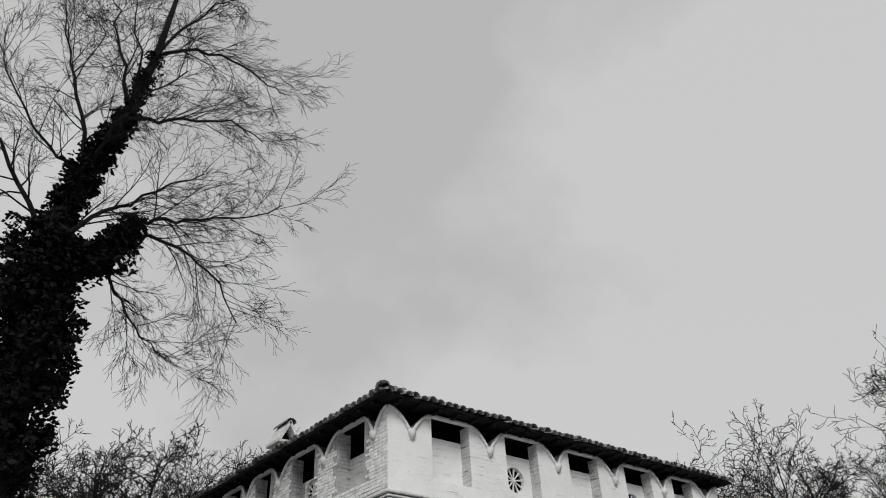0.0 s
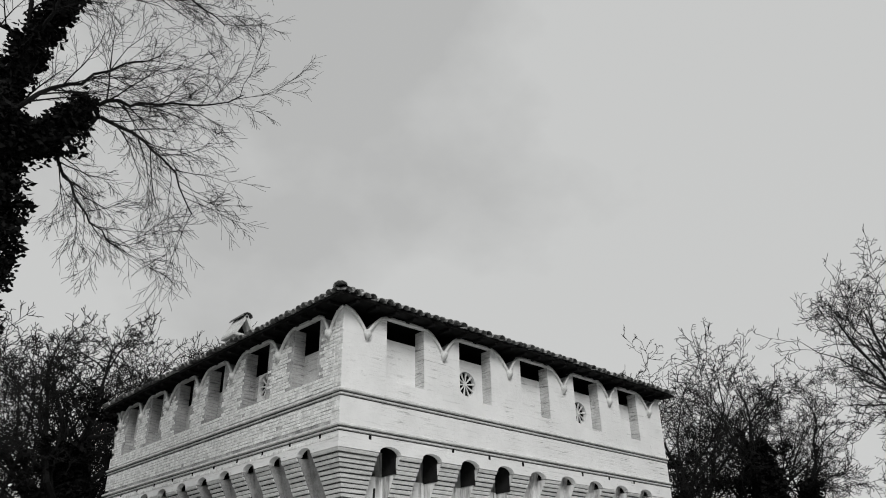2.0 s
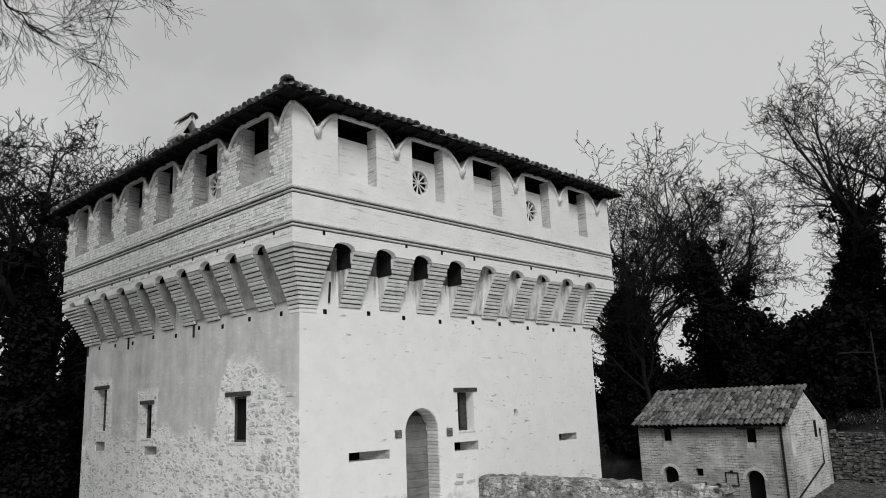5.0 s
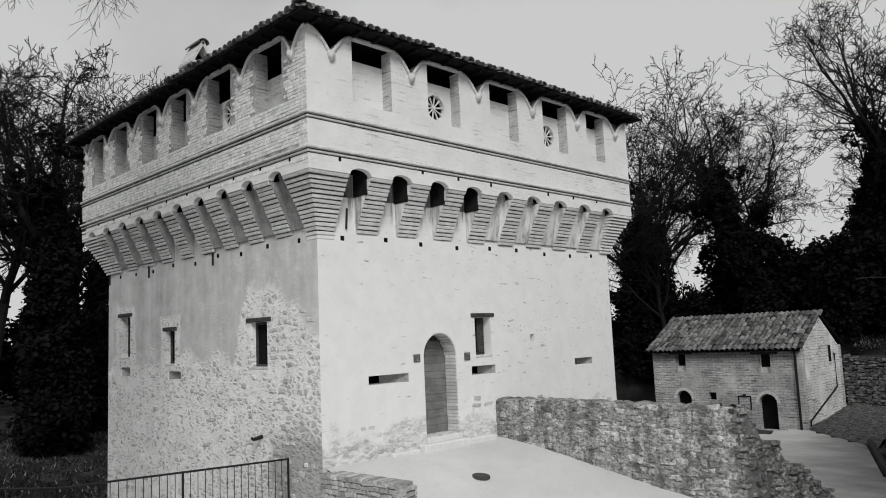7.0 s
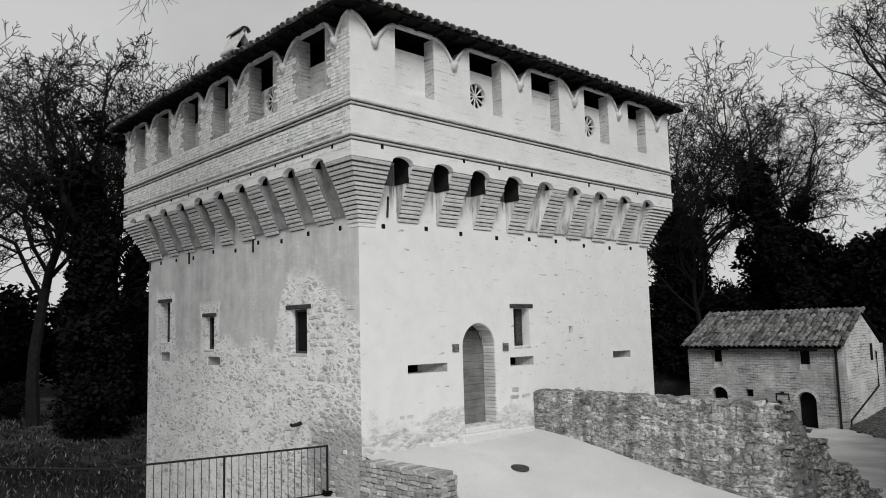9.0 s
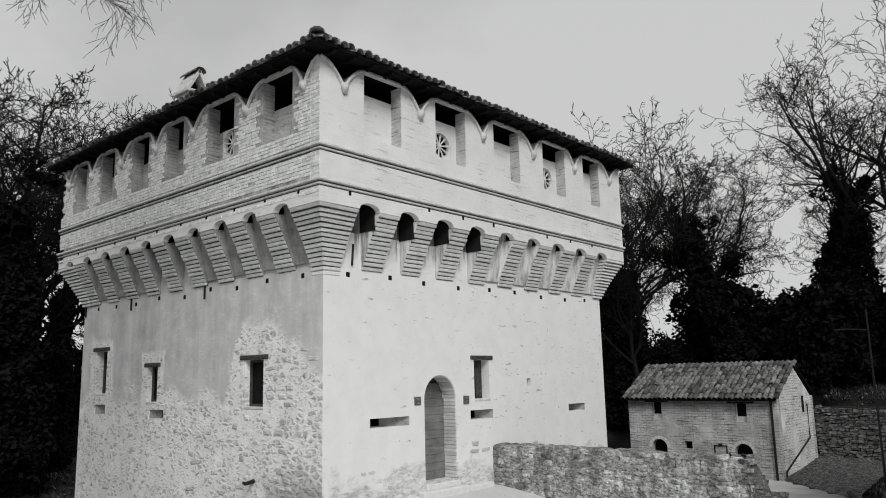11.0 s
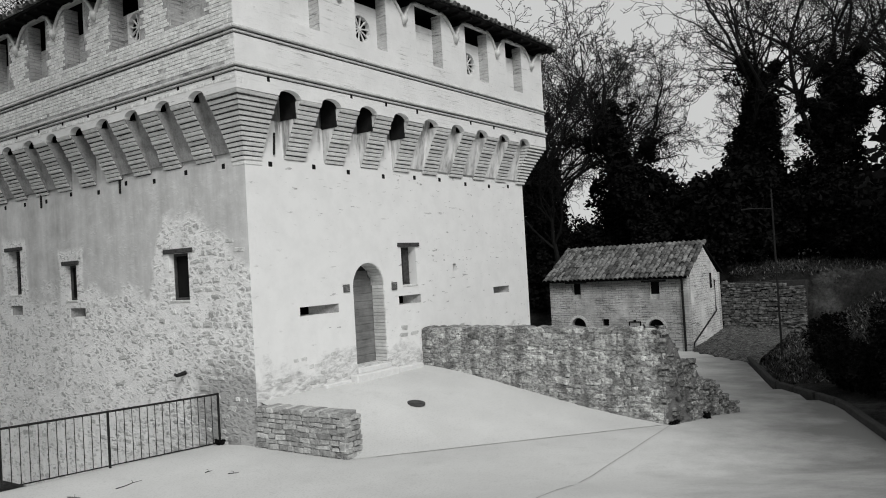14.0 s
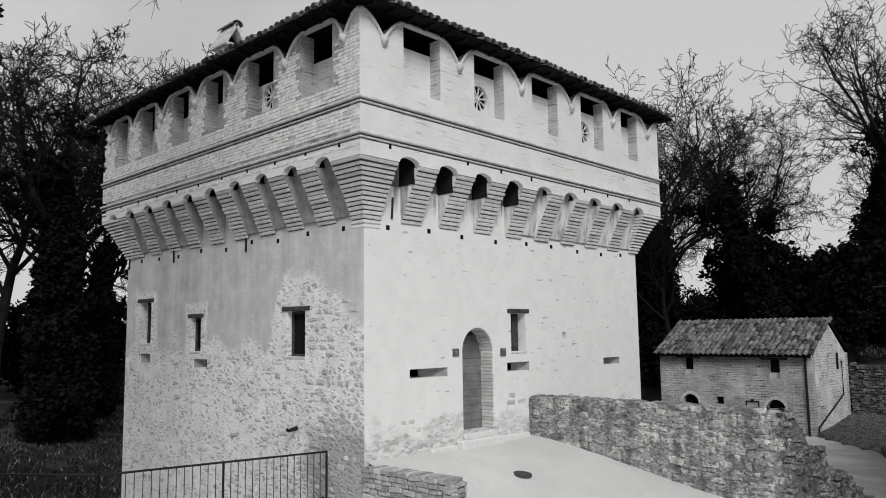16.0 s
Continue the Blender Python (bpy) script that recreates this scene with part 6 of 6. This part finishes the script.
rs = random.Random(64)
scatter_stones(on_left(P - 0.004), 90, 0.75, 2.3, -1.2, 3.1, 0.36, rs, WINS_L + SLOTS_L)
scatter_stones(on_left(P), 90, 2.5, 10.3, -1.4, 1.5, 0.14, rs, WINS_L + SLOTS_L)
scatter_stones(on_right(P), 0, 0.9, 3.0, -0.4, 0.5, 0.3, rs, right_holes)
scatter_stones(on_right(P), 0, 4.7, 10.2, 0.0, 1.1, 0.06, rs, right_holes)


# ---- bricks of the shaded upper face ----
def brick_faces(name, island):
    """Limewashed bricks, some worn to the clay."""
    k = Mat(name, 0.92, 0.15)
    k.tc = k.n.new("ShaderNodeNewGeometry").outputs["Position"]
    pick = k.n.new("ShaderNodeNewGeometry").outputs["Random Per Island"] if island else k.random()
    wash = k.ramp(k.noise(7, 7, 0.75), [(0.32, 0.52), (0.58, 0.88)])
    c = k.mix(1.0, wash, k.ramp(pick, [(0.0, 0.74), (0.2, 0.92), (1.0, 1.0)]), "MULTIPLY")
    k.bump(k.noise(30, 4, 0.7), 0.6, 0.008)
    return k.done(c)


def brick_spans(rnd):
    """(y, z, length, height) of the bricks, near corner first."""
    found = []
    z, row = Z_ARCH + 0.035, 0
    while z < Z_TOP - 0.05:
        h = 0.060
        u = 0.004 - (0.0 if row % 2 else 0.12)
        while u < SIDE - 0.05:
            w = 0.122 if rnd.random() < 0.22 else rnd.uniform(0.225, 0.265)
            a, b = max(u, 0.006), min(u + w - 0.010, SIDE - 0.01)
            u += w
            mid, top = (a + b) / 2, z + h
            if b - a < 0.05 or rnd.random() < 0.015:
                continue
            if any(q - 0.125 < top and z < q + 0.045 for q in (Z_STR1, Z_STR2)):
                continue
            if top > Z_NICHE:
                keep = False
                for p0, p1, n in L_MER:
                    if p0 + 0.01 < a and b < p1 - 0.01 or (p0 == 0.0 and b < p1 - 0.01):
                        t = abs(mid - n) / ((n - p0) if mid < n else (p1 - n))
                        keep = top < 7.56 + (Z_TOP - 7.56) * (1 - (1 - t) ** 1.9) - 0.06
                if not keep:
                    continue
            found.append((mid, z + h / 2, b - a, h))
        z += 0.069
        row += 1
    return sorted(found)


def shaded_brickwork():
    rnd = random.Random(17)
    bm = bmesh.new()
    box(bm, (-0.5, -0.5, -0.5), (0.5, 0.5, 0.5), 0.06)
    unit = mesh_of("brick", bm, brick_faces("limewashed_brick", False))
    verts, faces = [], []
    shape = [(v.co.copy()) for v in unit.vertices]
    polys = [tuple(p.vertices) for p in unit.polygons]
    for i, (y, z, w, h) in enumerate(brick_spans(rnd)):
        m = pose(0.0045 + rnd.uniform(-0.004, 0.004), y, z + rnd.uniform(-0.004, 0.004), rnd.uniform(-1.2, 1.2), 0, rnd.uniform(-0.8, 0.8)) @ Matrix.Diagonal((0.025, w, h + rnd.uniform(-0.006, 0.004), 1))
        if i < 290:
            piece("brick", unit, tower, m)
        else:
            base = len(verts)
            verts += [tuple(m @ c) for c in shape]
            faces += [tuple(base + q for q in p) for p in polys]
    me = bpy.data.meshes.new("brickwork")
    me.from_pydata(verts, [], faces)
    me.materials.append(brick_faces("limewashed_brickwork", True))
    ob = new("brickwork", me)
    ob.parent = tower
    tagged(ob, "uneven limewashed bricks with open joints", kind="stuff")


shaded_brickwork()


# ---- dry grass on the banks ----
def bank_grass(name, x0, x1, y0, y1, n, seed, label):
    rnd = random.Random(seed)
    verts, faces = [], []
    for _ in range(n):
        x, y = rnd.uniform(x0, x1), rnd.uniform(y0, y1)
        if kerb_side(x, y) < 0.5 and not (x > 29.4 or y > 8):
            continue
        z = ground_height(x, y) - 0.07
        for _ in range(5):
            a = rnd.uniform(0, 6.283)
            h, w, b = rnd.uniform(0.05, 0.17), rnd.uniform(0.012, 0.035), rnd.uniform(0.05, 0.2)
            px, py = x + rnd.gauss(0, 0.07), y + rnd.gauss(0, 0.07)
            cx, cy = math.cos(a), math.sin(a)
            k = len(verts)
            verts += [(px - cy * w, py + cx * w, z), (px + cy * w, py - cx * w, z), (px + cx * b, py + cy * b, z + h)]
            faces.append((k, k + 1, k + 2))
    me = bpy.data.meshes.new(name)
    me.from_pydata(verts, [], faces)
    me.materials.append(M_straw)
    tagged(new(name, me), label, "grass", "", "stuff")


def straw_material():
    k = Mat("winter_straw", 0.9, 0.1)
    pick = k.n.new("ShaderNodeNewGeometry").outputs["Random Per Island"]
    return k.done(k.ramp(pick, [(0.0, 0.01), (0.7, 0.05), (1.0, 0.22)]))


M_straw = straw_material()
bank_grass("bank_grass", 14.0, 36.0, -10.0, 0.2, 9000, 3, "tufts of dark and bleached winter grass on the bank")
bank_grass("hollow_grass", -8.0, 6.0, 13.0, 26.0, 4500, 4, "tufts of dark winter grass below the trees")
